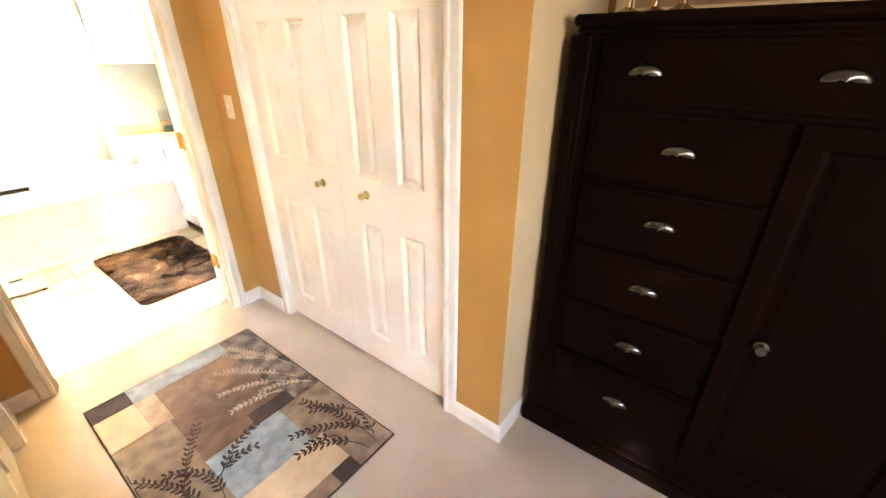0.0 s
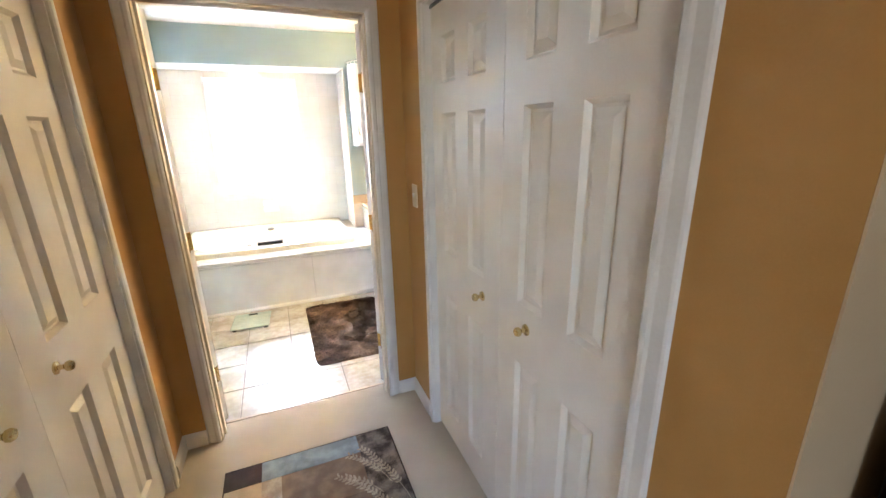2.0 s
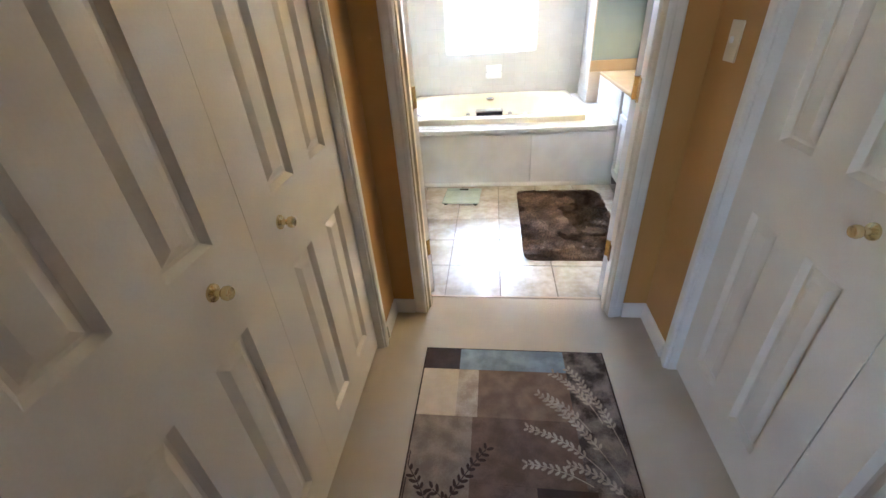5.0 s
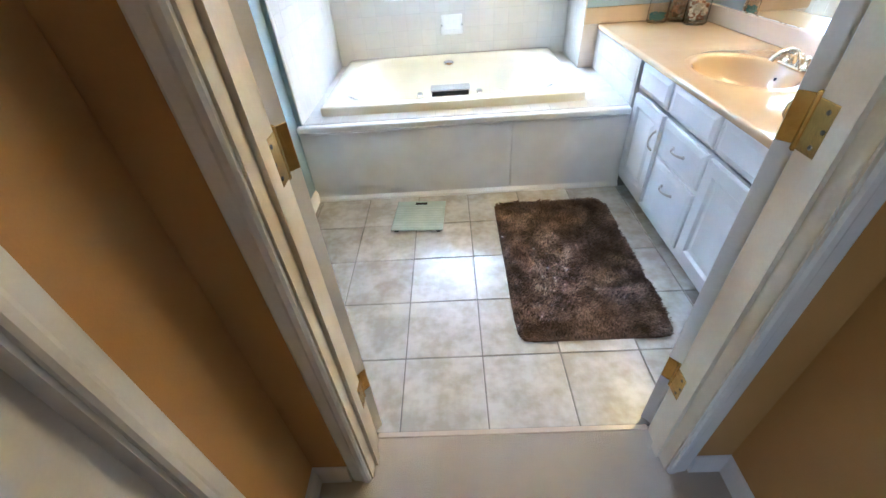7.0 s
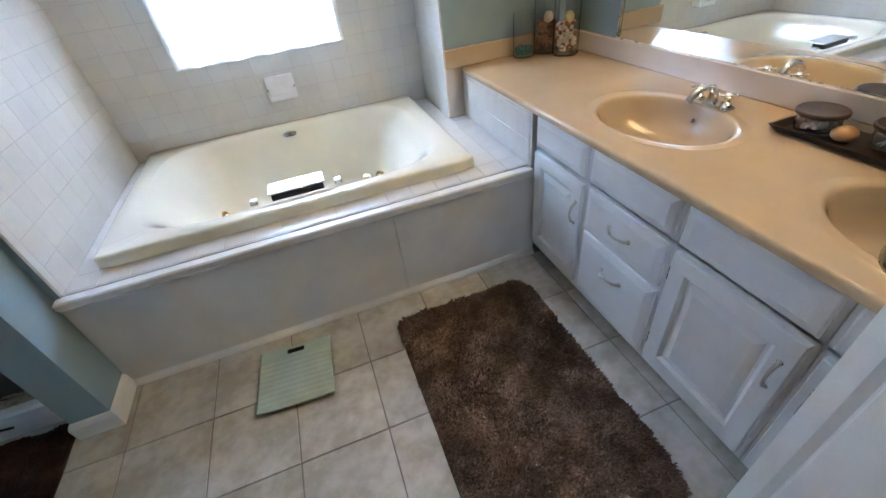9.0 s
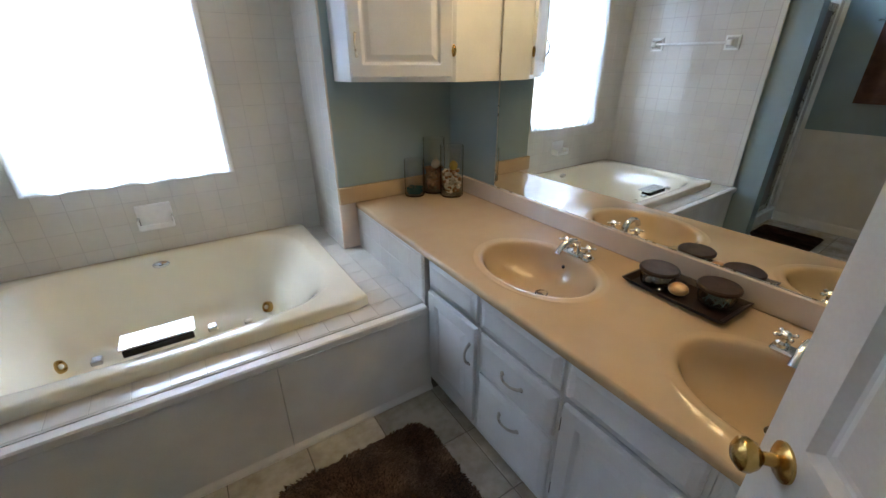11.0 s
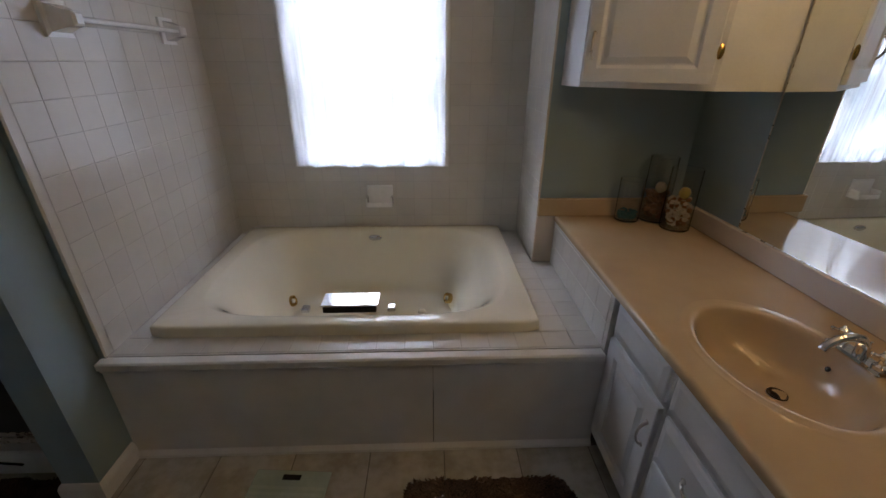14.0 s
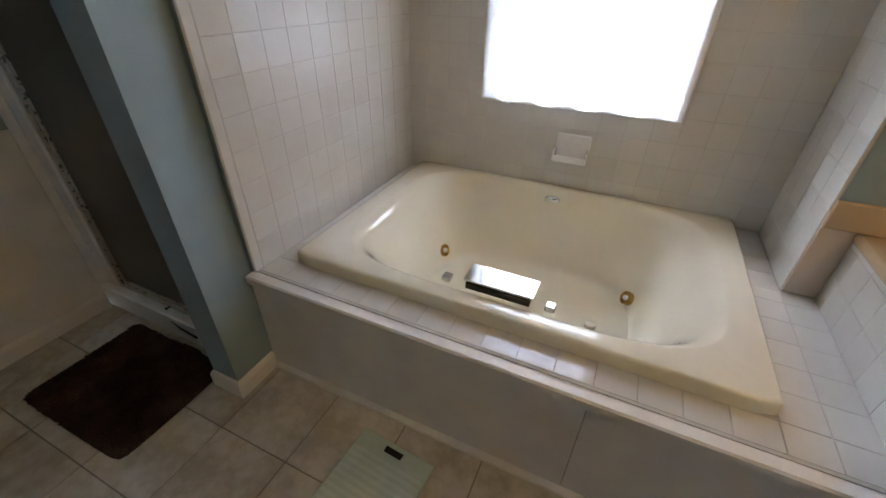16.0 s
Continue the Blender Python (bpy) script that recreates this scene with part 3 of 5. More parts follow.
wall_l = structure("wall_tub_west", boxes((TX0 - 0.010, TX0 - 0.0004, 3.955, BACK + 0.012, DECK, ALC)), TILE_GROUT, "white square wall tiles beside the tub", "tiled wall")
wall_r = structure("wall_tub_east", boxes((TX1 + 0.0004, TX1 + 0.012, ENDW + 0.002, BACK + 0.012, DECK, ALC)), TILE_GROUT, "white square wall tiles beside the vanity", "tiled wall")
wall_b = structure("wall_tub_back", boxes((TX0, WX0, BACK + 0.0004, BACK + 0.012, DECK, ALC), (WX1, TX1, BACK + 0.0004, BACK + 0.012, DECK, ALC), (WX0, WX1, BACK + 0.0004, BACK + 0.012, DECK, WZ0), (WX0, WX1, BACK + 0.0004, BACK + 0.012, WZ1, ALC)), TILE_GROUT, "white square wall tiles round the window", "tiled wall")
structure("trim_tile_edge", boxes((TX0 - 0.010, TX0 + 0.002, 3.944, 3.985, DECK + 0.004, ALC - 0.002), b=0.005), WALL_TILE, "white bullnose edge of the tiled wall", "tile trim")
structure("trim_tile_edge_east", boxes((TX1 - 0.0005, TX1 + 0.105, ENDW - 0.011, ENDW - 0.001, DECK + 0.002, 0.77), b=0.004), SPLASH, "tan end panel below the counter", "tile trim")

# deck, its panelled front and its edge
structure("tub_deck_front", boxes((TX0 - 0.034, 0.493, DF, DF + 0.02, 0.0, 0.462), (0.496, 1.168, DF, DF + 0.02, 0.0, 0.462)), TRIM, "white painted panel front of the tub surround", "tub surround")
structure("trim_deck_edge", boxes((TX0 - 0.034, 1.148, DF - 0.022, DF + 0.03, 0.462, DECK - 0.004), (TX0 - 0.034, 1.148, DF - 0.012, DF + 0.0, 0.445, 0.461), b=0.006), TRIM, "white moulded edge of the tub deck", "trim")
structure("trim_deck_foot", sweep(BM(), ((0, 0), (0.016, 0), (0.014, 0.012), (0.006, 0.022), (0, 0.03)), [(TX0 - 0.034, DF), (1.168, DF)][::-1]), TRIM, "white quarter-round at the foot of the tub front", "trim")
deck = structure("tub_deck", boxes((TX0 - 0.01, 1.150, DF + 0.02, 4.10, 0.3, DECK - 0.0010), (0.92, 1.150, 4.10, ENDW, 0.3, DECK - 0.0010), (0.92, TX1 + 0.01, ENDW, BACK, 0.3, DECK - 0.0010), (TX0 - 0.01, -0.60, 4.10, BACK, 0.3, DECK - 0.0010)), TILE_GROUT, "white tiled deck round the tub", "tub deck")
structure("vanity_side_panel_bed", boxes((1.1455, 1.168, DF - 0.0, ENDW - 0.001, DECK - 0.02, 0.738)), TILE_GROUT, "tiled panel below the counter", "tiled panel")


# ---- bathtub ----
def superellipse(th, a, b, n):
    c, s = math.cos(th), math.sin(th)
    r = (abs(c / a) ** n + abs(s / b) ** n) ** (-1 / n)
    return r * c, r * s


def bathtub():
    x0, x1, y0, y1, top = -0.622, 0.932, 4.067, 5.135, 0.55
    tub = thing("bathtub", "bone-coloured acrylic whirlpool bathtub set into the tiled deck", "bathtub", ((x0 + x1) / 2, (y0 + y1) / 2, 0.1))
    cx, cy = (x0 + x1) / 2, (y0 + y1) / 2
    hx, hy = (x1 - x0) / 2, (y1 - y0) / 2
    n = 128
    rings = []
    # outer skirt and rim, nearly square
    for inset, z in ((0.0, DECK - 0.005), (0.0, top - 0.012), (0.004, top - 0.004), (0.012, top)):
        rings.append([(*superellipse(2 * math.pi * i / n + 0.001, hx - inset, hy - inset, 60), z) for i in range(n)])
    ax, ay, ox, oy = 0.69, 0.482, 0.0, 0.008
    shape = ((1.0, 0.0, 4.6), (0.988, -0.002, 4.6), (0.97, -0.010, 4.5), (0.963, -0.018, 4.4), (0.955, -0.028, 4.4), (0.948, -0.044, 4.3), (0.942, -0.06, 4.3), (0.933, -0.085, 4.2), (0.925, -0.11, 4.1), (0.91, -0.16, 3.9), (0.885, -0.24, 3.7), (0.85, -0.315, 3.5), (0.80, -0.365, 3.3), (0.72, -0.40, 3.1), (0.60, -0.42, 2.8), (0.40, -0.43, 2.4), (0.15, -0.433, 2.0))
    for s, dz, k in shape:
        # both ends recline
        end = min(s, float(np.interp(-dz, (0, 0.008, 0.02, 0.045, 0.075, 0.11, 0.16, 0.22, 0.30, 0.36, 0.44), (1, 0.97, 0.94, 0.90, 0.86, 0.82, 0.78, 0.75, 0.715, 0.70, 0.66))))
        rings.append([(ox + x * end, oy + y * s, top + dz) for x, y in (superellipse(2 * math.pi * i / n + 0.001, ax, ay, k) for i in range(n))])
    bm = BM()
    vs = [[bm.verts.new((x, y, z - 0.1)) for x, y, z in r] for r in rings]
    for a, b in zip(vs, vs[1:]):
        for i in range(n):
            bm.faces.new([a[i], a[(i + 1) % n], b[(i + 1) % n], b[i]])
    bm.faces.new(vs[-1])
    shell = part("shell", bm, TUB, tub, "glossy bone acrylic shell", True)

    def local(x, y, z):
        return (x - cx, y - cy, z - 0.1)
    # waterfall spout
    bm = BM()
    sx0, sx1 = 0.035, 0.27
    for (ya, za), (yb, zb) in (((4.155, 0.583), (4.25, 0.584)),):
        v = [bm.verts.new(local(*p)) for p in ((sx0, ya, za - 0.008), (sx1, ya, za - 0.008), (sx1, yb, zb - 0.008), (sx0, yb, zb - 0.008), (sx0, ya, za), (sx1, ya, za), (sx1, yb, zb), (sx0, yb, zb))]
        for f in ((0, 1, 2, 3), (4, 5, 6, 7), (0, 1, 5, 4), (1, 2, 6, 5), (2, 3, 7, 6), (3, 0, 4, 7)):
            bm.faces.new([v[i] for i in f])
    spout = part("spout", bm, CHROME, tub, "wide chrome waterfall spout")
    part("spout_body", box(BM(), *(sx0 + 0.008 - cx, sx1 - 0.008 - cx, 4.150 - cy, 4.22 - cy, top - 0.1 - 0.002, 0.574 - 0.1), 0.002), BLACK, spout, "dark underside of the spout")
    for x in (-0.030, 0.325):
        bm = boxes((x - 0.016 - cx, x + 0.016 - cx, 4.15 - cy, 4.185 - cy, top - 0.1 - 0.001, top - 0.1 + 0.02), b=0.004)
        part("tap_handle", bm, CHROME, tub, "small square chrome tap handle")
    for x, y, z, d in ((-0.328, 4.785, 0.212, (0.92, -0.16, 0.36)), (0.600, 4.83, 0.19, (-0.8, -0.35, 0.4))):
        m = Matrix.Translation(local(x, y, z)) @ Vector(d).to_track_quat("Z", "Y").to_matrix().to_4x4()
        j = BM()
        lathe(j, ((0, -0.03), (0.03, -0.03), (0.033, 0.014), (0.031, 0.019), (0.024, 0.020), (0.021, 0.012), (0.012, 0.010)), 28, m)
        jet = part("jet", j, BRASS, tub, "brass-coloured whirlpool jet ring", True)
        e = BM()
        lathe(e, ((0.0125, 0.006), (0.0125, 0.018), (0.008, 0.022), (0, 0.018)), 18, m)
        part("nozzle", e, CERAMIC, jet, "pale nozzle", True)
    m = Matrix.Translation(local(0.15, 5.058, 0.498)) @ Vector((0, -1, 0.25)).to_track_quat("Z", "Y").to_matrix().to_4x4()
    part("overflow", lathe(BM(), ((0, -0.02), (0.028, -0.02), (0.030, 0.006), (0.026, 0.010), (0, 0.011)), 28, m, 1.35, 0.6), CHROME, tub, "oval chrome overflow plate", True)
    m = Matrix.Translation(local(0.45, 4.155, top))
    part("air_switch", lathe(BM(), ((0, -0.01), (0.016, -0.01), (0.016, 0.004), (0.012, 0.007), (0, 0.007)), 20, m), TUB, tub, "bone air-switch button", True)


bathtub()

# ---- soap dish, towel bar, lamp over the tub ----
soap = thing("soap_dish", "white ceramic wall soap dish under the window", "soap dish", (0.187, BACK, 0.692))
part("back_plate", boxes((-0.080, 0.080, -0.014, -0.001, 0, 0.122), b=0.006), CERAMIC, soap)
part("tray", boxes((-0.076, 0.076, -0.078, -0.014, 0.0, 0.012), (-0.076, 0.076, -0.084, -0.074, 0.004, 0.034), (-0.080, -0.070, -0.080, -0.014, 0.004, 0.060), (0.070, 0.080, -0.080, -0.014, 0.004, 0.060), b=0.004), CERAMIC, soap, "hollow tray with a raised lip")

bar = thing("towel_bar", "white ceramic towel bar with a clear rod on the tiled wall", "towel bar", (TX0, 4.24, 1.613))
for y in (0.0, 0.61):
    bm = BM()
    m = Matrix.Translation((0, y, 0)) @ Vector((1, 0, 0)).to_track_quat("Z", "Y").to_matrix().to_4x4()
    lathe(bm, ((0, 0.0), (0.076, 0.0), (0.076, 0.012), (0.056, 0.018), (0.036, 0.055), (0.030, 0.078), (0.020, 0.085), (0, 0.085)), 4, m @ pose(0, 0, 0, 0, 0, 45))
    part("bracket", bm, CERAMIC, bar, "white ceramic bracket")
part("rod", tube(BM(), [(0.062, 0.0, 0), (0.062, 0.61, 0)], 0.010, 14), ROD, bar, "clear acrylic rod", True)

lamp = thing("ceiling_light", "round lit ceiling light over the bathtub", "ceiling light", (0.136, 4.91, ALC))
part("trim_ring", lathe(BM(), ((0.068, -0.002), (0.098, -0.002), (0.104, -0.006), (0.098, -0.012), (0.075, -0.016), (0.068, -0.012)), 40), CEILING, lamp, "white trim ring", True)
part("diffuser", lathe(BM(), ((0.068, -0.010), (0.066, -0.030), (0.055, -0.042), (0.03, -0.047), (0, -0.048)), 32), DIFFUSER, lamp, "glowing frosted diffuser", True)


# ---- window ----
win = thing("window_1", "white-framed bathroom window behind a sheer curtain", "window", (0.157, BACK, 0.925))
part("window_frame", boxes((-0.45, -0.421, -0.012, 0.0, 0.0, 1.175), (0.421, 0.45, -0.012, 0.0, 0.0, 1.175), (-0.421, 0.421, -0.012, 0.0, 1.146, 1.175), (-0.421, 0.421, -0.018, 0.0, 0.0, 0.03), b=0.003), WINDOW_PAINT, win, "narrow white casing")
part("lining", boxes((-0.422, -0.412, 0.0, 0.14, 0.03, 1.145), (0.412, 0.422, 0.0, 0.14, 0.03, 1.145), (-0.412, 0.412, 0.0, 0.14, 1.168, 1.145), (-0.412, 0.412, 0.0, 0.14, 0.03, 0.04)), WINDOW_PAINT, win)
for k, (z0, z1, y) in enumerate(((0.04, 0.60, 0.075), (0.575, 1.168, 0.10))):
    sash = part("sash", boxes((-0.412, -0.372, y, y + 0.025, z0, z1), (0.372, 0.412, y, y + 0.025, z0, z1), (-0.372, 0.372, y, y + 0.025, z0, z0 + 0.03), (-0.372, 0.372, y, y + 0.025, z1 - 0.03, z1)), WINDOW_PAINT, win)
    part("muntin", boxes((-0.134, -0.114, y + 0.004, y + 0.02, z0 + 0.03, z1 - 0.03), (0.114, 0.134, y + 0.004, y + 0.02, z0 + 0.03, z1 - 0.03)), WINDOW_PAINT, sash)
    pane = part("pane", boxes((-0.372, 0.372, y + 0.010, y + 0.013, z0 + 0.03, z1 - 0.03)), GLASS, sash)
    pane.visible_shadow = False

structure("backdrop", boxes((-7, 7, BACK + 3.2, BACK + 3.25, -3, 10)), OUTSIDE, "bright daylight and trees outside", "backdrop")


def cloth(bm, x0, x1, z0, z1, y, folds, deep, hem=0.006, nx=150, nz=30, seed=3):
    rng = random.Random(seed)
    waves = [(rng.uniform(0.6, 1.4) * folds, rng.uniform(0, 6.28), rng.uniform(0.4, 1)) for _ in range(4)]
    grid = []
    for i in range(nx + 1):
        u = i / nx
        row = []
        for j in range(nz + 1):
            v = j / nz
            amp = deep * (0.45 + 0.55 * (1 - v))
            w = sum(a * math.sin(2 * math.pi * f * u + p + 0.5 * math.sin(3 * v + p)) for f, p, a in waves) / 2.2
            z = z0 + (z1 - z0) * v + hem * math.sin(9 * u * math.pi + 1.0) * (1 - v) ** 3
            row.append(bm.verts.new((x0 + (x1 - x0) * u + 0.006 * w * (1 - v), y + amp * w, z)))
        grid.append(row)
    for i in range(nx):
        for j in range(nz):
            bm.faces.new([grid[i][j], grid[i + 1][j], grid[i + 1][j + 1], grid[i][j + 1]])
    return bm


cur = thing("curtain", "white sheer voile curtain gathered over the window", "curtain", (0.157, BACK, 0.925))
part("cloth", cloth(BM(), -0.425, 0.425, 0.012, 1.135, -0.040, 9, 0.026), SHEER, cur, "", True)
part("heading", cloth(BM(), -0.41, 0.41, 1.105, 1.15, -0.036, 26, 0.006, 0.0, 220, 4, 5), SHEER, cur, "gathered heading", True)
part("hem", cloth(BM(), -0.424, 0.424, 0.012, 0.085, -0.0405, 9, 0.026, 0.006, 150, 4), SHEER, cur, "double hem", True)
part("rod", tube(BM(), [(-0.44, -0.034, 1.128), (0.44, -0.034, 1.128)], 0.005, 10), TRIM, cur, "thin curtain rod", True)
part("lining", cloth(BM(), -0.422, 0.422, 0.66, 1.12, -0.022, 9, 0.010, 0.045, 150, 24, 9), SHEER, cur, "second layer over the upper part", True)
shade = thing("roller_shade", "off-white roller shade rolled up over the window", "window shade", (0.157, BACK, 2.05))
part("roll", tube(BM(), [(-0.43, -0.045, 0.02), (0.43, -0.045, 0.02)], 0.026, 20), WINDOW_PAINT, shade, "", True)
part("bracket", boxes((-0.445, -0.432, -0.07, -0.012, -0.01, 0.05), b=0.002), WINDOW_PAINT, shade)
part("bracket", boxes((0.432, 0.445, -0.07, -0.012, -0.01, 0.05), b=0.002), WINDOW_PAINT, shade)


# ---- vanity ----
VF = 1.150                        # face of the doors and drawers
CT = 0.77                        # counter height


def front(w, h, deep=0.010):
    """A cabinet front with a raised field and a chamfered rim; local x across, z up, front at y = 0."""
    bm = BM()
    m = 0.052 if min(w, h) > 0.22 else 0.03
    steps = ((0, 0.018), (0, 0.003), (0.003, 0), (m, 0), (m + 0.012, deep), (m + 0.02, deep), (m + 0.042, deep * 0.25))
    r = [[bm.verts.new(p) for p in ((i, y, i), (w - i, y, i), (w - i, y, h - i), (i, y, h - i))] for i, y in steps if 2 * i < min(w, h)]
    for a, b in zip(r, r[1:]):
        for i in range(4):
            bm.faces.new([a[i], a[(i + 1) % 4], b[(i + 1) % 4], b[i]])
    bm.faces.new(r[-1])
    bm.faces.new(r[0][::-1])
    return bm


def slab(w, h):
    """A drawer front: a flat field with a sloping rim."""
    bm = BM()
    r = [[bm.verts.new(p) for p in ((i, y, i), (w - i, y, i), (w - i, y, h - i), (i, y, h - i))] for i, y in ((0, 0.018), (0, 0.010), (0.006, 0.006), (0.028, 0.0))]
    for a, b in zip(r, r[1:]):
        for i in range(4):
            bm.faces.new([a[i], a[(i + 1) % 4], b[(i + 1) % 4], b[i]])
    bm.faces.new(r[-1])
    bm.faces.new(r[0][::-1])
    return bm


def bow_pull(bm, a, b, out=0.026, r=0.0042):
    """An arched wire pull from a to b, standing out along -y."""
    a, b = Vector(a), Vector(b)
    pts = []
    for i in range(13):
        t = i / 12
        p = a.lerp(b, t)
        p.y -= out * (math.sin(math.pi * t) ** 0.55 if 0 < t < 1 else 0)
        pts.append(p)
    tube(bm, pts, [r * (1.5 - 0.5 * math.sin(math.pi * i / 12)) for i in range(13)], 10)
    for p in (a, b):
        m = Matrix.Translation(p) @ Vector((0, -1, 0)).to_track_quat("Z", "Y").to_matrix().to_4x4()
        lathe(bm, ((0.009, 0), (0.008, 0.003), (0, 0.004)), 14, m)
    return bm


def fronted(name, label, y_far, y_near, rows, group):
    """A vanity unit between two places along the wall; rows: kind, z0, z1, pull, hinge side."""
    w = y_far - y_near
    unit = thing(name, label, "vanity cabinet", (VF, y_far, 0.0), 0, group)
    unit.matrix_world = Matrix(((0, 1, 0, VF), (-1, 0, 0, y_far), (0, 0, 1, 0), (0, 0, 0, 1)))
    part("body", boxes((0.001, w - 0.001, 0.018, 0.67, 0.065, 0.597), (0.001, w - 0.001, 0.018, 0.036, 0.5855, 0.738)), CABINET, unit)
    # the recess's shade is put into the kick's dark colour
    part("toe_kick", boxes((0.001, w - 0.001, 0.075, 0.67, 0.0, 0.064)), PEWTER, unit, "toe kick coloured dark for its shade")
    for kind, z0, z1, pull, hinge in rows:
        g = 0.014
        bm = slab(w - 2 * g, z1 - z0) if kind != "door" else front(w - 2 * g, z1 - z0)
        f = part(kind, bm, CABINET, unit)
        f.location = (g, 0, z0)
        ww, hh = w - 2 * g, z1 - z0
        if pull == "wide":
            hp = hh * (0.5 if hh < 0.2 else 0.69)
            part("pull", bow_pull(BM(), (ww / 2 - 0.048, 0, hp), (ww / 2 + 0.048, 0, hp)), PULL, f, "arched nickel pull", True)
        if pull == "tall":
            px = 0.028 if hinge == "right" else ww - 0.028
            part("pull", bow_pull(BM(), (px, 0.002, hh * 0.72 - 0.048), (px, 0.002, hh * 0.72 + 0.048)), PULL, f, "arched nickel pull", True)
        if hinge:
            hx = ww + 0.004 if hinge == "right" else -0.004
            for z in (0.09, hh - 0.09):
                h = BM()
                tube(h, [(hx, 0.012, z - 0.024), (hx, 0.012, z + 0.024)], 0.0045, 8)
                part("hinge", h, PEWTER, f, "small dark hinge")
    return unit


TOPROW = ("false_front", 0.602, 0.736, "", "")
fronted("vanity_unit", "white vanity cabinet with a door beside the tub", 3.938, 3.570, (TOPROW, ("door", 0.10, 0.576, "tall", "left")), "vanity units")
fronted("vanity_unit", "white vanity cabinet with two drawers below the basin", 3.570, 3.165, (TOPROW, ("drawer", 0.412, 0.576, "wide", ""), ("drawer", 0.10, 0.388, "wide", "")), "vanity units")
fronted("vanity_unit", "white vanity cabinet with a raised-panel door", 3.165, 2.765, (TOPROW, ("door", 0.10, 0.576, "tall", "left")), "vanity units")
fronted("vanity_unit", "white vanity cabinet beside the doorway", 2.765, 2.385, (TOPROW, ("door", 0.10, 0.576, "tall", "right")), "vanity units")


def worktop():
    """One cultured-marble top with two moulded oval basins, each in a raised ring."""
    top = thing("countertop", "tan cultured-marble vanity top with two moulded oval basins", "countertop", (1.45, 3.5, CT - 0.03))
    x0, x1, y0, y1 = 1.138, BX1 - 0.001, 2.378, ENDW - 0.001
    o = Vector((1.45, 3.5, CT - 0.03))
    bm = BM()
    n = 96
    cells = ((2.378, 3.16, 2.755), (3.16, 3.96, 3.575))
    cx, ay, ax = 1.437, 0.245, 0.187
    xi = x0 + 0.012

    def vert(x, y, z):
        return bm.verts.new(Vector((x, y, z)) - o)
    for ya, yb, cy in cells:
        rings = []
        edge = []
        for i in range(n):
            th = 2 * math.pi * i / n
            dx, dy = math.cos(th), math.sin(th)
            ts = []
            if dx:
                ts.append(((x1 if dx > 0 else xi) - cx) / dx)
            if dy:
                ts.append(((yb if dy > 0 else ya) - cy) / dy)
            t = min(t for t in ts if t > 0)
            edge.append((cx + t * dx, cy + t * dy, CT, t, dx, dy))
        rings.append([e[:3] for e in edge])
        for s, dz in ((1.22, 0.0), (1.19, 0.0022), (1.16, 0.003), (1.12, 0.0022), (1.09, 0.003), (1.045, 0.0035), (1.01, 0.0), (0.985, -0.006), (0.955, -0.02), (0.90, -0.05), (0.82, -0.08), (0.70, -0.105), (0.55, -0.122), (0.36, -0.132), (0.17, -0.138), (0.085, -0.140)):
            r = []
            for e in edge:
                th = math.atan2(e[5] / ay, e[4] / ax)
                shift = 0.035 * max(0.0, 1 - s) if s < 1 else 0
                px, py = cx + s * ax * math.cos(th) + shift, cy + s * ay * math.sin(th)
                lim = e[3] * 0.985
                d = math.hypot(px - cx, py - cy)
                if s > 1 and d > lim:
                    px, py = cx + (px - cx) * lim / d, cy + (py - cy) * lim / d
                r.append((px, py, CT + dz))
            rings.append(r)
        vs = [[vert(*p) for p in r] for r in rings]
        for a, b in zip(vs, vs[1:]):
            for i in range(n):
                bm.faces.new([a[i], a[(i + 1) % n], b[(i + 1) % n], b[i]])
        # square up the corners
        for sx in (xi, x1):
            for sy in (ya, yb):
                near = sorted(range(n), key=lambda i: math.hypot(edge[i][0] - sx, edge[i][1] - sy))[:2]
                if min(math.hypot(edge[i][0] - sx, edge[i][1] - sy) for i in near) > 1e-4:
                    bm.faces.new([vs[0][near[0]], vs[0][near[1]], vert(sx, sy, CT)])
    # plain length over the tub deck
    v = [vert(xi, 3.96, CT), vert(x1, 3.96, CT), vert(x1, y1, CT), vert(xi, y1, CT)]
    bm.faces.new(v)
    # rounded front edge and underside
    prof = [(xi, CT), (xi - 0.006, CT - 0.0015), (xi - 0.0105, CT - 0.006), (xi - 0.012, CT - 0.013), (xi - 0.011, CT - 0.026), (xi - 0.004, CT - 0.031), (xi + 0.05, CT - 0.031)]
    ra, rb = [vert(x, y0, z) for x, z in prof], [vert(x, y1, z) for x, z in prof]
    for i in range(len(prof) - 1):
        bm.faces.new([ra[i], ra[i + 1], rb[i + 1], rb[i]])
    part("slab", bm, MARBLE, top, "glossy tan slab with oval basins", True)
    sp = boxes((-0.012, 0.012, -0.95, ENDW - 3.354, 0.0005, 0.094), b=0.004)
    bmesh.ops.transform(sp, matrix=Matrix.Translation(Vector((1.806, 3.33, CT)) - o) @ Matrix.Rotation(radians(1.5), 4, "Z"), verts=sp.verts)
    part("backsplash", sp, SPLASH, top, "pale tan backsplash")
    sp = boxes((TX1 - o.x, 1.772 - o.x, ENDW - 0.022 - o.y, ENDW - 0.001 - o.y, CT - o.z + 0.0005, CT + 0.094 - o.z), b=0.004)
    part("end_splash", sp, MARBLE, top, "tan end splash")
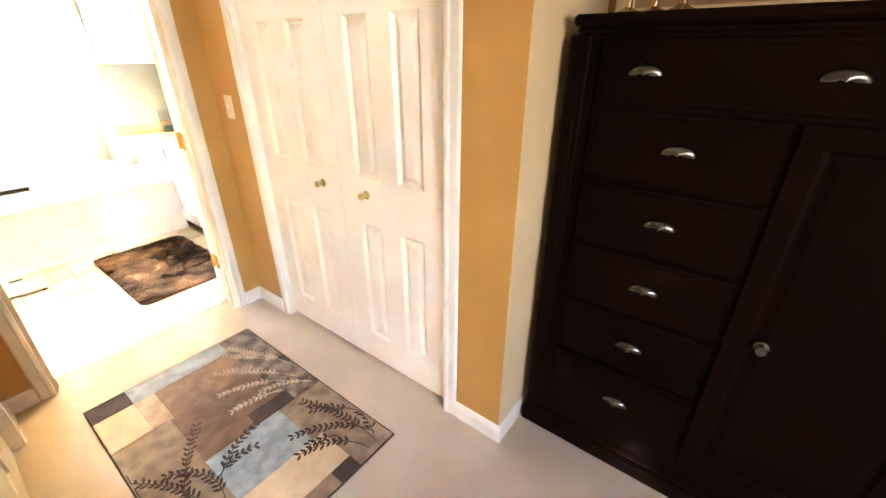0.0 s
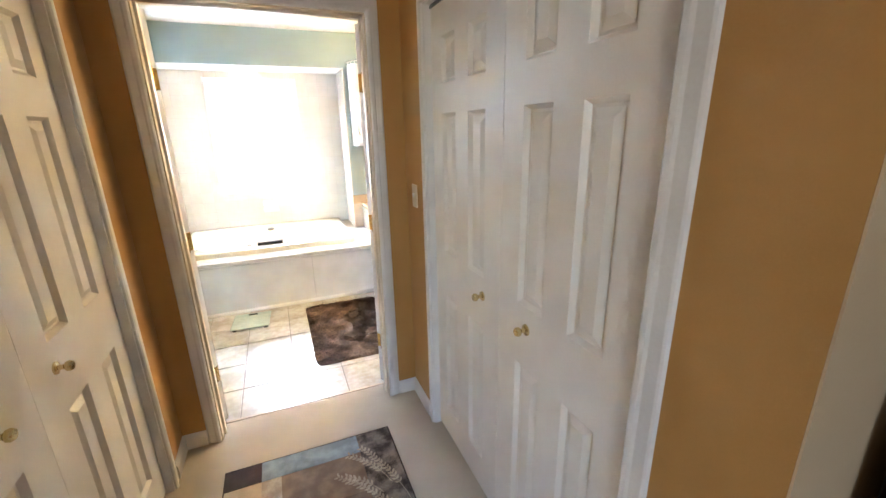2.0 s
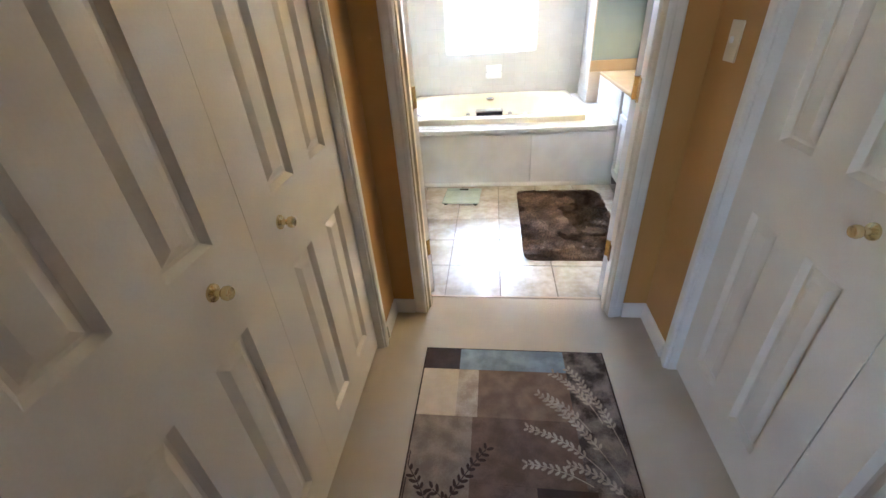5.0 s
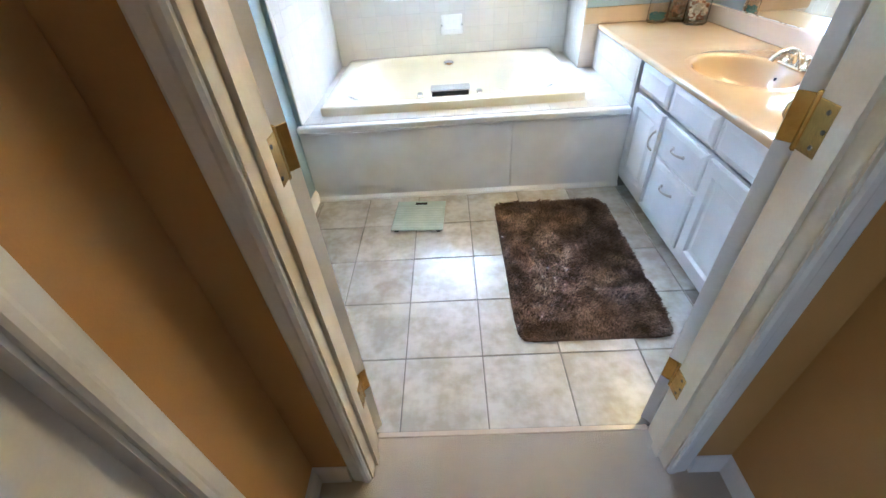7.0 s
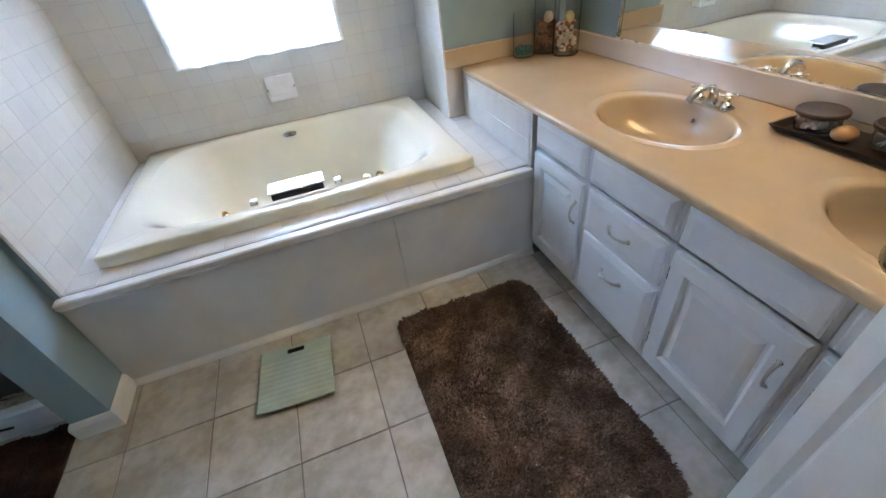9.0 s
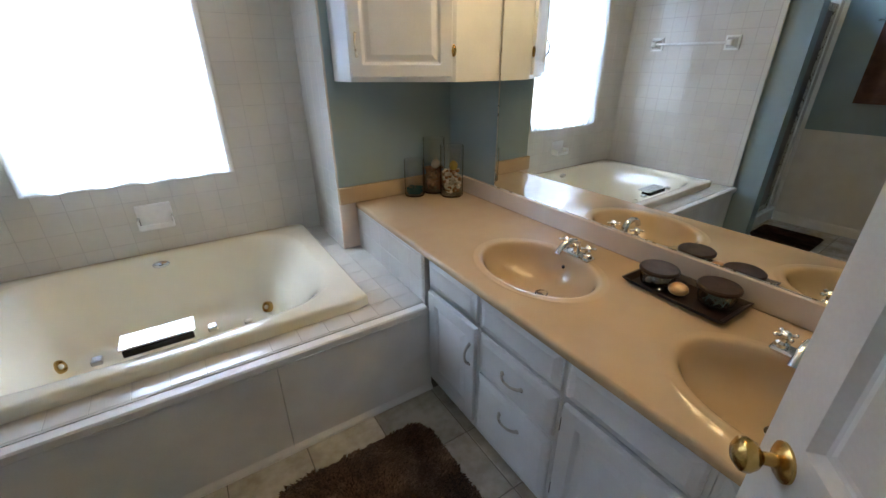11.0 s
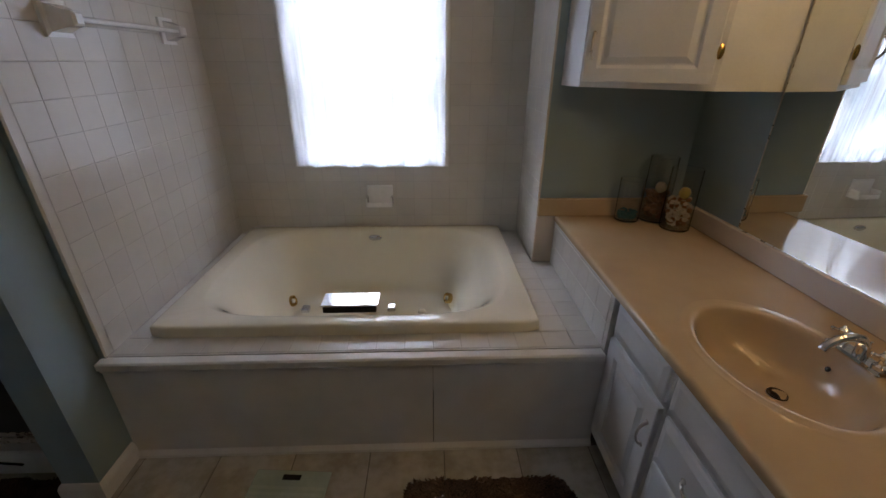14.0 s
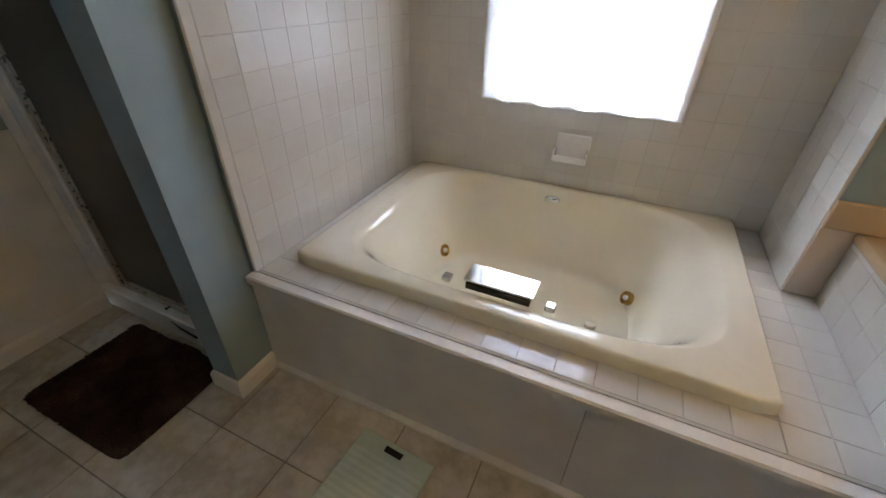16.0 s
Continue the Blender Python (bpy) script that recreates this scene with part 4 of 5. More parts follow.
    for cy in (2.755, 3.575):
        d = BM()
        lathe(d, ((0.0, -0.006), (0.016, -0.004), (0.021, 0.001), (0.025, 0.0025), (0.027, 0.0)), 24, Matrix.Translation(Vector((cx + 0.045, cy, CT - 0.1385)) - o))
        part("drain", d, BRONZE, top, "dark metal drain", True)
        # no real hole: a black disc gives the shade inside the overflow
        d = BM()
        lathe(d, ((0.0, 0.002), (0.006, 0.002), (0.008, 0.0)), 14, Matrix.Translation(Vector((cx + 0.158, cy, CT - 0.05)) - o) @ Vector((-1, 0, 0.5)).to_track_quat("Z", "Y").to_matrix().to_4x4())
        part("overflow_hole", d, BLACK, top, "small black disc for the dark of the overflow hole", True)


worktop()


def faucet(y):
    f = thing("faucet", "chrome centreset basin faucet with two cross handles", "faucet", (1.635, y, CT), 0, "basin faucets")
    part("base", boxes((-0.026, 0.026, -0.078, 0.078, 0.0005, 0.016), b=0.006), CHROME, f)
    pts = [(0.004, 0, 0.012), (0.0, 0, 0.045), (-0.016, 0, 0.068), (-0.045, 0, 0.076), (-0.078, 0, 0.068), (-0.104, 0, 0.048), (-0.110, 0, 0.036)]
    part("spout", tube(BM(), pts, [0.017, 0.015, 0.0135, 0.0125, 0.0115, 0.0115, 0.012], 16), CHROME, f, "curved chrome spout", True)
    for s in (-1, 1):
        h = BM()
        lathe(h, ((0.019, 0.014), (0.017, 0.026), (0.010, 0.032), (0.009, 0.042), (0.014, 0.047), (0.014, 0.056), (0.008, 0.062), (0, 0.064)), 18, Matrix.Translation((0.0, s * 0.056, 0)))
        for k in range(4):
            a = math.radians(45 + 90 * k)
            c = Vector((0, s * 0.056, 0.051))
            d = Vector((math.cos(a), math.sin(a), 0))
            tube(h, [c, c + d * 0.022], 0.0045, 8)
            ball(h, c + d * 0.025, 0.0065, 10)
        part("cross_handle", h, CHROME, f, "chrome cross handle", True)
    part("lift_rod", tube(BM(), [(0.018, 0, 0.014), (0.018, 0, 0.058)], 0.003, 8), CHROME, f, "thin lift rod", True)


faucet(3.555)
faucet(2.79)

# mirror over the backsplash
mir = thing("mirror", "large frameless wall mirror over the vanity", "mirror", (1.808, 3.33, CT + 0.098), 1.5)
part("glass", boxes((-0.004, 0.004, -0.93, 0.925, 0.0, 1.155)), MIRROR, mir)
part("edge_strip", boxes((-0.006, 0.008, -0.93, 0.925, -0.004, -0.0002), (-0.006, 0.034, 0.9252, 0.929, -0.004, 1.155)), PULL, mir, "thin metal edge strip")


# ---- corner wall cabinet ----
def wall_cabinet():
    z0, z1 = 1.40, 2.20
    cab = thing("wall_cabinet", "white corner wall cabinet with an angled raised-panel door", "wall cabinet", (1.45, 4.5, z0))
    o = Vector((1.45, 4.5, z0))
    plan = [(1.095, ENDW - 0.002), (1.132, 4.57), (1.54, 4.29), (1.787, 4.268), (1.777, ENDW - 0.002)]
    bm = BM()
    lo = [bm.verts.new(Vector((x, y, z0)) - o) for x, y in plan]
    hi = [bm.verts.new(Vector((x, y, z1)) - o) for x, y in plan]
    for i in range(5):
        bm.faces.new([lo[i], lo[(i + 1) % 5], hi[(i + 1) % 5], hi[i]])
    bm.faces.new(lo[::-1])
    bm.faces.new(hi)
    part("body", bm, CABINET, cab, "white painted carcass")
    a, b = Vector((1.132, 4.57, 0)), Vector((1.54, 4.29, 0))
    d = (b - a).normalized()
    nrm = Vector((d.y, -d.x, 0))
    w, h = (b - a).length - 0.03, z1 - z0 - 0.05
    f = part("door", front(w, h), CABINET, cab, "raised-panel door")
    start = a + d * 0.012 + nrm * 0.019 + Vector((0, 0, z0 + 0.022)) - o
    f.matrix_local = Matrix(((d.x, -nrm.x, 0, start.x), (d.y, -nrm.y, 0, start.y), (0, 0, 1, start.z), (0, 0, 0, 1)))
    part("pull", bow_pull(BM(), (0.028, 0.002, 0.09), (0.028, 0.002, 0.18), 0.022), PULL, f, "arched nickel pull", True)
    for z in (0.11, h - 0.11):
        m = Matrix.Translation((w + 0.006, 0.008, z)) @ Vector((0.5, -1, 0)).to_track_quat("Z", "Y").to_matrix().to_4x4()
        part("hinge", lathe(BM(), ((0.0125, 0), (0.012, 0.004), (0.006, 0.008), (0, 0.009)), 16, m, 1.0, 2.1), BRASS, f, "oval brass hinge", True)
    # low gallery rail along the top
    rail = BM()
    pts = [Vector((x, y, z1)) - o for x, y in plan[:4]]
    for p, q in zip(pts, pts[1:]):
        n = max(2, int((q - p).length / 0.045))
        dd = (q - p) / n
        for i in range(n):
            c = p + dd * (i + 0.5)
            tube(rail, [c, c + Vector((0, 0, 0.022))], 0.004, 6)
        tube(rail, [p + Vector((0, 0, 0.024)), q + Vector((0, 0, 0.024))], 0.005, 8)
    part("gallery_rail", rail, CABINET, cab, "small spindle gallery rail")


wall_cabinet()


# ---- vanity light ----
bar = thing("vanity_light", "polished brass vanity light bar with six lit globe bulbs", "wall light", (1.797, 3.42, 2.10), 1.5)
part("back_plate", boxes((-0.028, 0.0, -0.545, 0.545, -0.05, 0.055), b=0.012), BRASS, bar, "polished brass plate")
for k in range(6):
    y = 0.45 - 0.18 * k
    m = Matrix.Translation((-0.028, y, 0.002)) @ Vector((-1, 0, 0)).to_track_quat("Z", "Y").to_matrix().to_4x4()
    s = part("socket", lathe(BM(), ((0.026, 0), (0.024, 0.006), (0.019, 0.012), (0.019, 0.034), (0.016, 0.036), (0, 0.036)), 20, m), BRASS, bar, "brass socket", True)
    part("bulb", lathe(BM(), ((0.013, 0.034), (0.016, 0.044), (0.030, 0.056), (0.042, 0.074), (0.047, 0.094), (0.044, 0.114), (0.033, 0.131), (0.017, 0.140), (0, 0.142)), 24, m), BULB, s, "frosted globe bulb", True)


# ---- things on the counter ----
def glass_vase(x, y, h, r, label):
    v = thing("glass_vase", label, "vase", (x, y, CT), 0, "filled glass vases")
    t = 0.0035
    part("glass", lathe(BM(), ((0, 0.0006), (r * 0.92, 0.0006), (r, 0.006), (r, h), (r - t, h), (r - t, 0.012), (0, 0.012)), 32), GLASS, v, "", True)
    return v


PEBBLE = [material("teal_pebble", (0.06, 0.19, 0.20), 0.2, scale=30, fine=100, bump=0.0), material("brown_pod", (0.26, 0.13, 0.065), 0.7, scale=30, fine=120, bump=0.2),
          material("cream_shell", (0.80, 0.66, 0.46), 0.5, scale=30, fine=120, bump=0.2), material("rust_shell", (0.44, 0.20, 0.09), 0.5, scale=30, fine=120, bump=0.2), material("yellow_seed_head", (0.62, 0.46, 0.10), 0.6, scale=30, fine=120, bump=0.3)]
for vx, vy, vh, vr, label, mats, fill, size in ((1.485, 4.625, 0.21, 0.058, "clear glass cylinder vase with teal pebbles at its foot", (0,), 0.05, 0.008),
                                                (1.615, 4.62, 0.32, 0.062, "tall clear glass vase filled with brown pods", (1, 3), 0.15, 0.016),
                                                (1.665, 4.505, 0.29, 0.066, "tall clear glass vase filled with cream and rust shells", (2, 3, 2), 0.155, 0.014)):
    v = glass_vase(vx, vy, vh, vr, label)
    rng = random.Random(int(vx * 1000))
    groups = {k: BM() for k in set(mats)}
    for _ in range(int(130 * fill / 0.15) if size > 0.01 else 130):
        a, rr = rng.uniform(0, 6.283), (vr - 0.004 - size) * math.sqrt(rng.random())
        ball(groups[rng.choice(mats)], (rr * math.cos(a), rr * math.sin(a), rng.uniform(0.012 + size, fill)), size * rng.uniform(0.7, 1.0), 8, 1.0, rng.uniform(0.7, 1), rng.uniform(0.6, 1))
    for k, bm in groups.items():
        tagged(part("filling", bm, PEBBLE[k], v, "", True), kind="stuff")
    if size > 0.01:
        top = BM()
        ball(top, (0.008, -0.006, fill + 0.022), 0.026, 14, 1, 0.9, 1.1)
        part("seed_head", top, PEBBLE[4 if mats[0] == 2 else 2], v, "round dried seed head", True)

TR = Vector((1.700, 3.150, CT))
TRAY = material("dark_tray_wood", (0.022, 0.010, 0.008), 0.3, other=(0.014, 0.007, 0.005), scale=20, fine=120, bump=0.06)
tray = thing("tray", "dark wooden tray on the vanity top", "tray", TR)
bm = BM()
r = [[bm.verts.new((sx * hx, sy * hy, z)) for sx, sy in ((-1, -1), (1, -1), (1, 1), (-1, 1))] for hx, hy, z in ((0.078, 0.150, 0.0005), (0.098, 0.172, 0.022), (0.092, 0.166, 0.022), (0.076, 0.148, 0.007))]
for a, b in zip(r, r[1:]):
    for i in range(4):
        bm.faces.new([a[i], a[(i + 1) % 4], b[(i + 1) % 4], b[i]])
bm.faces.new(r[0][::-1])
bm.faces.new(r[-1])
part("body", bm, TRAY, tray)
COTTON = material("white_cotton", (0.82, 0.82, 0.81), 0.95, scale=30, fine=200, bump=0.5)
SWAB = material("pale_blue_swab", (0.42, 0.58, 0.62), 0.7, scale=30, fine=200, bump=0.2)


def low_jar(dx, dy, fill, label):
    j = thing("jar", label, "jar", TR + Vector((dx, dy, 0.0075)), 0, "lidded jars on the tray")
    part("glass", lathe(BM(), ((0, 0.0005), (0.040, 0.0005), (0.052, 0.008), (0.056, 0.03), (0.052, 0.052), (0.049, 0.052), (0.052, 0.03), (0.048, 0.010), (0, 0.006)), 32), GLASS, j, "", True)
    part("lid", lathe(BM(), ((0, 0.053), (0.060, 0.053), (0.064, 0.057), (0.064, 0.064), (0.060, 0.068), (0, 0.0685)), 36), WOOD_LID, j, "round dark wooden lid", True)
    bm = BM()
    rng = random.Random(7)
    if fill == "cotton":
        for _ in range(26):
            a, q = rng.uniform(0, 6.28), 0.034 * math.sqrt(rng.random())
            ball(bm, (q * math.cos(a), q * math.sin(a), rng.uniform(0.017, 0.042)), 0.011, 8)
        tagged(part("cotton", bm, COTTON, j, "white cotton balls", True), kind="stuff")
    else:
        for _ in range(40):
            a, q, b2 = rng.uniform(0, 6.28), rng.uniform(0.01, 0.040), rng.uniform(0, 6.28)
            tube(bm, [(q * math.cos(a), q * math.sin(a), 0.010), (0.040 * math.cos(b2), 0.040 * math.sin(b2), 0.046)], 0.0018, 6)
        tagged(part("swabs", bm, SWAB, j, "pale blue cotton swabs", True), kind="stuff")


low_jar(-0.022, 0.085, "cotton", "squat glass jar of cotton balls with a dark wooden lid")
low_jar(0.022, -0.090, "swabs", "squat glass jar of cotton swabs with a dark wooden lid")
SOAP = material("amber_soap", (0.50, 0.27, 0.10), 0.3, scale=20, fine=80, bump=0.05)
bm = BM()
ball(bm, TR + Vector((-0.03, 0.005, 0.0075 + 0.022)), 0.031, 20, 1, 1, 0.71)
solid("soap_ball", bm, SOAP, "amber round soap lying on the tray", "soap", smooth=True)


# ---- shower ----
SY0, SY1 = 3.865, 3.985
structure("shower_curb", boxes((BX0, -0.872, SY0, SY1, 0, 0.125), b=0.008), CERAMIC, "white shower curb", "shower curb")
structure("shower_floor", boxes((BX0, -0.872, SY1, BACK, 0, 0.03)), CERAMIC, "white shower floor", "shower floor")
structure("shower_jamb", boxes((BX0, BX0 + 0.012, 3.861, BACK, 0.03, 2.0)), CERAMIC, "white shower side wall", "wall")
structure("shower_return", boxes((BX0 + 0.012, -1.676, 3.895, 3.955, 0.125, 2.0), b=0.004), CERAMIC, "white return beside the shower door", "wall")
sh = thing("shower_door", "bronze obscure-glass shower door in a chrome frame", "shower door", (-1.325, 3.925, 0.125))
part("frame", boxes((-0.350, -0.320, -0.02, 0.02, 0.0005, 1.78), (0.425, 0.453, -0.02, 0.02, 0.0005, 1.78), (-0.320, 0.425, -0.02, 0.02, 0.0005, 0.028), (-0.320, 0.425, -0.02, 0.02, 1.75, 1.78), b=0.003), PULL, sh, "brushed chrome frame")
part("door_rail", boxes((-0.317, -0.299, -0.014, 0.004, 0.032, 1.745), (0.404, 0.422, -0.014, 0.004, 0.032, 1.745), (-0.299, 0.404, -0.014, 0.004, 0.032, 0.050), (-0.299, 0.404, -0.014, 0.004, 1.727, 1.745), b=0.002), PULL, sh)
part("pane", boxes((-0.299, 0.404, -0.008, -0.003, 0.05, 1.727)), SHOWER_GLASS, sh, "dark bronze pane")
part("handle", boxes((0.352, 0.360, -0.048, -0.0085, 0.843, 0.925), (0.3605, 0.384, -0.020, -0.0085, 0.843, 0.925), b=0.002), CABINET, sh, "small pale pull")
part("sweep", tube(BM(), [(0.02, -0.024, 0.010), (0.0, -0.03, 0.004), (0.05, -0.055, -0.03), (0.12, -0.062, -0.05), (0.22, -0.064, -0.062)], 0.005, 8), BLACK, sh, "loose black rubber sweep", True)
TOWEL = material("brown_towel", (0.10, 0.045, 0.028), 0.95, other=(0.07, 0.03, 0.02), scale=15, fine=300, bump=0.6)
tw = thing("towel", "dark brown bath towel hung on the wall beside the shower", "towel", (BX0, 3.35, 1.15))
bm = BM()
cloth(bm, -0.24, 0.24, 0, 0.62, 0, 3, 0.008, 0.0, 40, 12, 8)
bmesh.ops.rotate(bm, verts=bm.verts, matrix=Matrix.Rotation(radians(90), 3, "Z"))
bmesh.ops.translate(bm, verts=bm.verts, vec=(0.06, 0, 0))
g = bmesh.ops.extrude_face_region(bm, geom=bm.faces[:])
bmesh.ops.translate(bm, verts=[v for v in g["geom"] if isinstance(v, bmesh.types.BMVert)], vec=(0.016, 0, 0))
part("cloth", bm, TOWEL, tw, "", True)
part("rail", tube(BM(), [(0.0, -0.29, 0.625), (0.062, -0.28, 0.625), (0.062, 0.28, 0.625), (0.0, 0.29, 0.625)], 0.008, 10), CHROME, tw, "chrome towel rail", True)


# ---- mats, scale, rug ----
def shag_mat(name, label, x0, x1, y0, y1, count, length, mat, wob=0.006, seed=1):
    mat_ob = thing(name, label, "bath mat", ((x0 + x1) / 2, (y0 + y1) / 2, 0.0005))
    cx, cy, hx, hy = (x0 + x1) / 2, (y0 + y1) / 2, (x1 - x0) / 2, (y1 - y0) / 2
    rng = random.Random(seed)

    def bound(th):
        x, y = superellipse(th, hx, hy, 16)
        k = 1 + wob * (math.sin(5 * th + seed) + 0.6 * math.sin(11 * th))
        return x * k, y * k
    bm = BM()
    ring = [bound(2 * math.pi * i / 96) for i in range(96)]
    lo = [bm.verts.new((x, y, 0)) for x, y in ring]
    hi = [bm.verts.new((x * 0.99, y * 0.99, 0.007)) for x, y in ring]
    for i in range(96):
        bm.faces.new([lo[i], lo[(i + 1) % 96], hi[(i + 1) % 96], hi[i]])
    bm.faces.new(hi)
    part("backing", bm, mat, mat_ob)
    vs, fs = [], []
    for _ in range(count):
        th, q = rng.uniform(0, 2 * math.pi), math.sqrt(rng.random())
        x, y = rng.uniform(-hx, hx), rng.uniform(-hy, hy)
        e = bound(math.atan2(y, x))
        if math.hypot(x, y) > math.hypot(*e) * 0.995:
            continue
        n = noise.noise((3 * x + seed, 3 * y, 0)), noise.noise((9 * x, 9 * y + 4, seed))
        a = 4 * n[0] + 3 * n[1] + rng.uniform(-0.9, 0.9)
        lean = length * rng.uniform(0.5, 1.1)
        up = length * rng.uniform(0.5, 1.0) * (1 + 0.35 * n[1])
        dx, dy, w = lean * math.cos(a), lean * math.sin(a), 0.0036
        px, py = -math.sin(a) * w, math.cos(a) * w
        k = len(vs)
        vs += [(x - px, y - py, 0.006), (x + px, y + py, 0.006), (x + dx * 0.45 + px, y + dy * 0.45 + py, 0.006 + up * 0.75), (x + dx * 0.45 - px, y + dy * 0.45 - py, 0.006 + up * 0.75), (x + dx, y + dy, 0.006 + up)]
        fs += [(k, k + 1, k + 2, k + 3), (k + 3, k + 2, k + 4)]
    me = bpy.data.meshes.new("fur")
    me.from_pydata(vs, [], fs)
    me.materials.append(mat)
    pile = new("fur", me)
    pile.parent = mat_ob
    tagged(pile, "long shaggy pile", kind="stuff")


def tufted(m, lo, hi):
    """Vary a pile's brightness from tuft to tuft."""
    nt = m.node_tree
    b = nt.nodes["Principled BSDF"]
    was = b.inputs["Base Color"].links[0].from_socket
    hsv = nt.nodes.new("ShaderNodeHueSaturation")
    mr = nt.nodes.new("ShaderNodeMapRange")
    mr.inputs["To Min"].default_value, mr.inputs["To Max"].default_value = lo, hi
    geo = nt.nodes.new("ShaderNodeNewGeometry")
    nt.links.new(geo.outputs["Random Per Island"], mr.inputs["Value"])
    nt.links.new(mr.outputs[0], hsv.inputs["Value"])
    nt.links.new(was, hsv.inputs["Color"])
    nt.links.new(hsv.outputs["Color"], b.inputs["Base Color"])


tufted(SHAG, 0.45, 1.65)
tufted(DARK_SHAG, 0.6, 1.4)
shag_mat("bath_mat", "brown shaggy bath mat on the tiles beside the vanity", 0.380, 1.024, 2.748, 3.788, 36000, 0.0145, SHAG, 0.0015)
shag_mat("bath_mat", "dark brown shaggy bath mat in front of the shower", -1.505, -0.90, 3.37, 3.835, 26000, 0.012, DARK_SHAG, 0.005, 2)

SCALE_LINE = material("pale_scale_band", (0.55, 0.64, 0.59), 0.2, scale=10, fine=60, bump=0.0)
sc = thing("bathroom_scale", "pale green glass bathroom scale on the tiles by the tub", "bathroom scale", (-0.066, 3.685, 0.0), -4)
part("platform", boxes((-0.148, 0.148, -0.148, 0.148, 0.016, 0.025), b=0.003), SCALE_GLASS, sc, "pale green glass platform")
for i in range(9):
    part("tread_line", boxes((-0.14, 0.14, -0.124 + i * 0.024, -0.112 + i * 0.024, 0.0246, 0.0252)), SCALE_LINE, sc, "faint white line")
part("display", boxes((-0.035, 0.035, 0.105, 0.128, 0.0252, 0.0275), b=0.001), BLACK, sc, "small black display")
for sx in (-1, 1):
    for sy in (-1, 1):
        part("foot", lathe(BM(), ((0, 0), (0.016, 0), (0.018, 0.004), (0.016, 0.0155), (0, 0.0155)), 16, Matrix.Translation((sx * 0.12, sy * 0.12, 0))), BLACK, sc, "rubber foot", True)


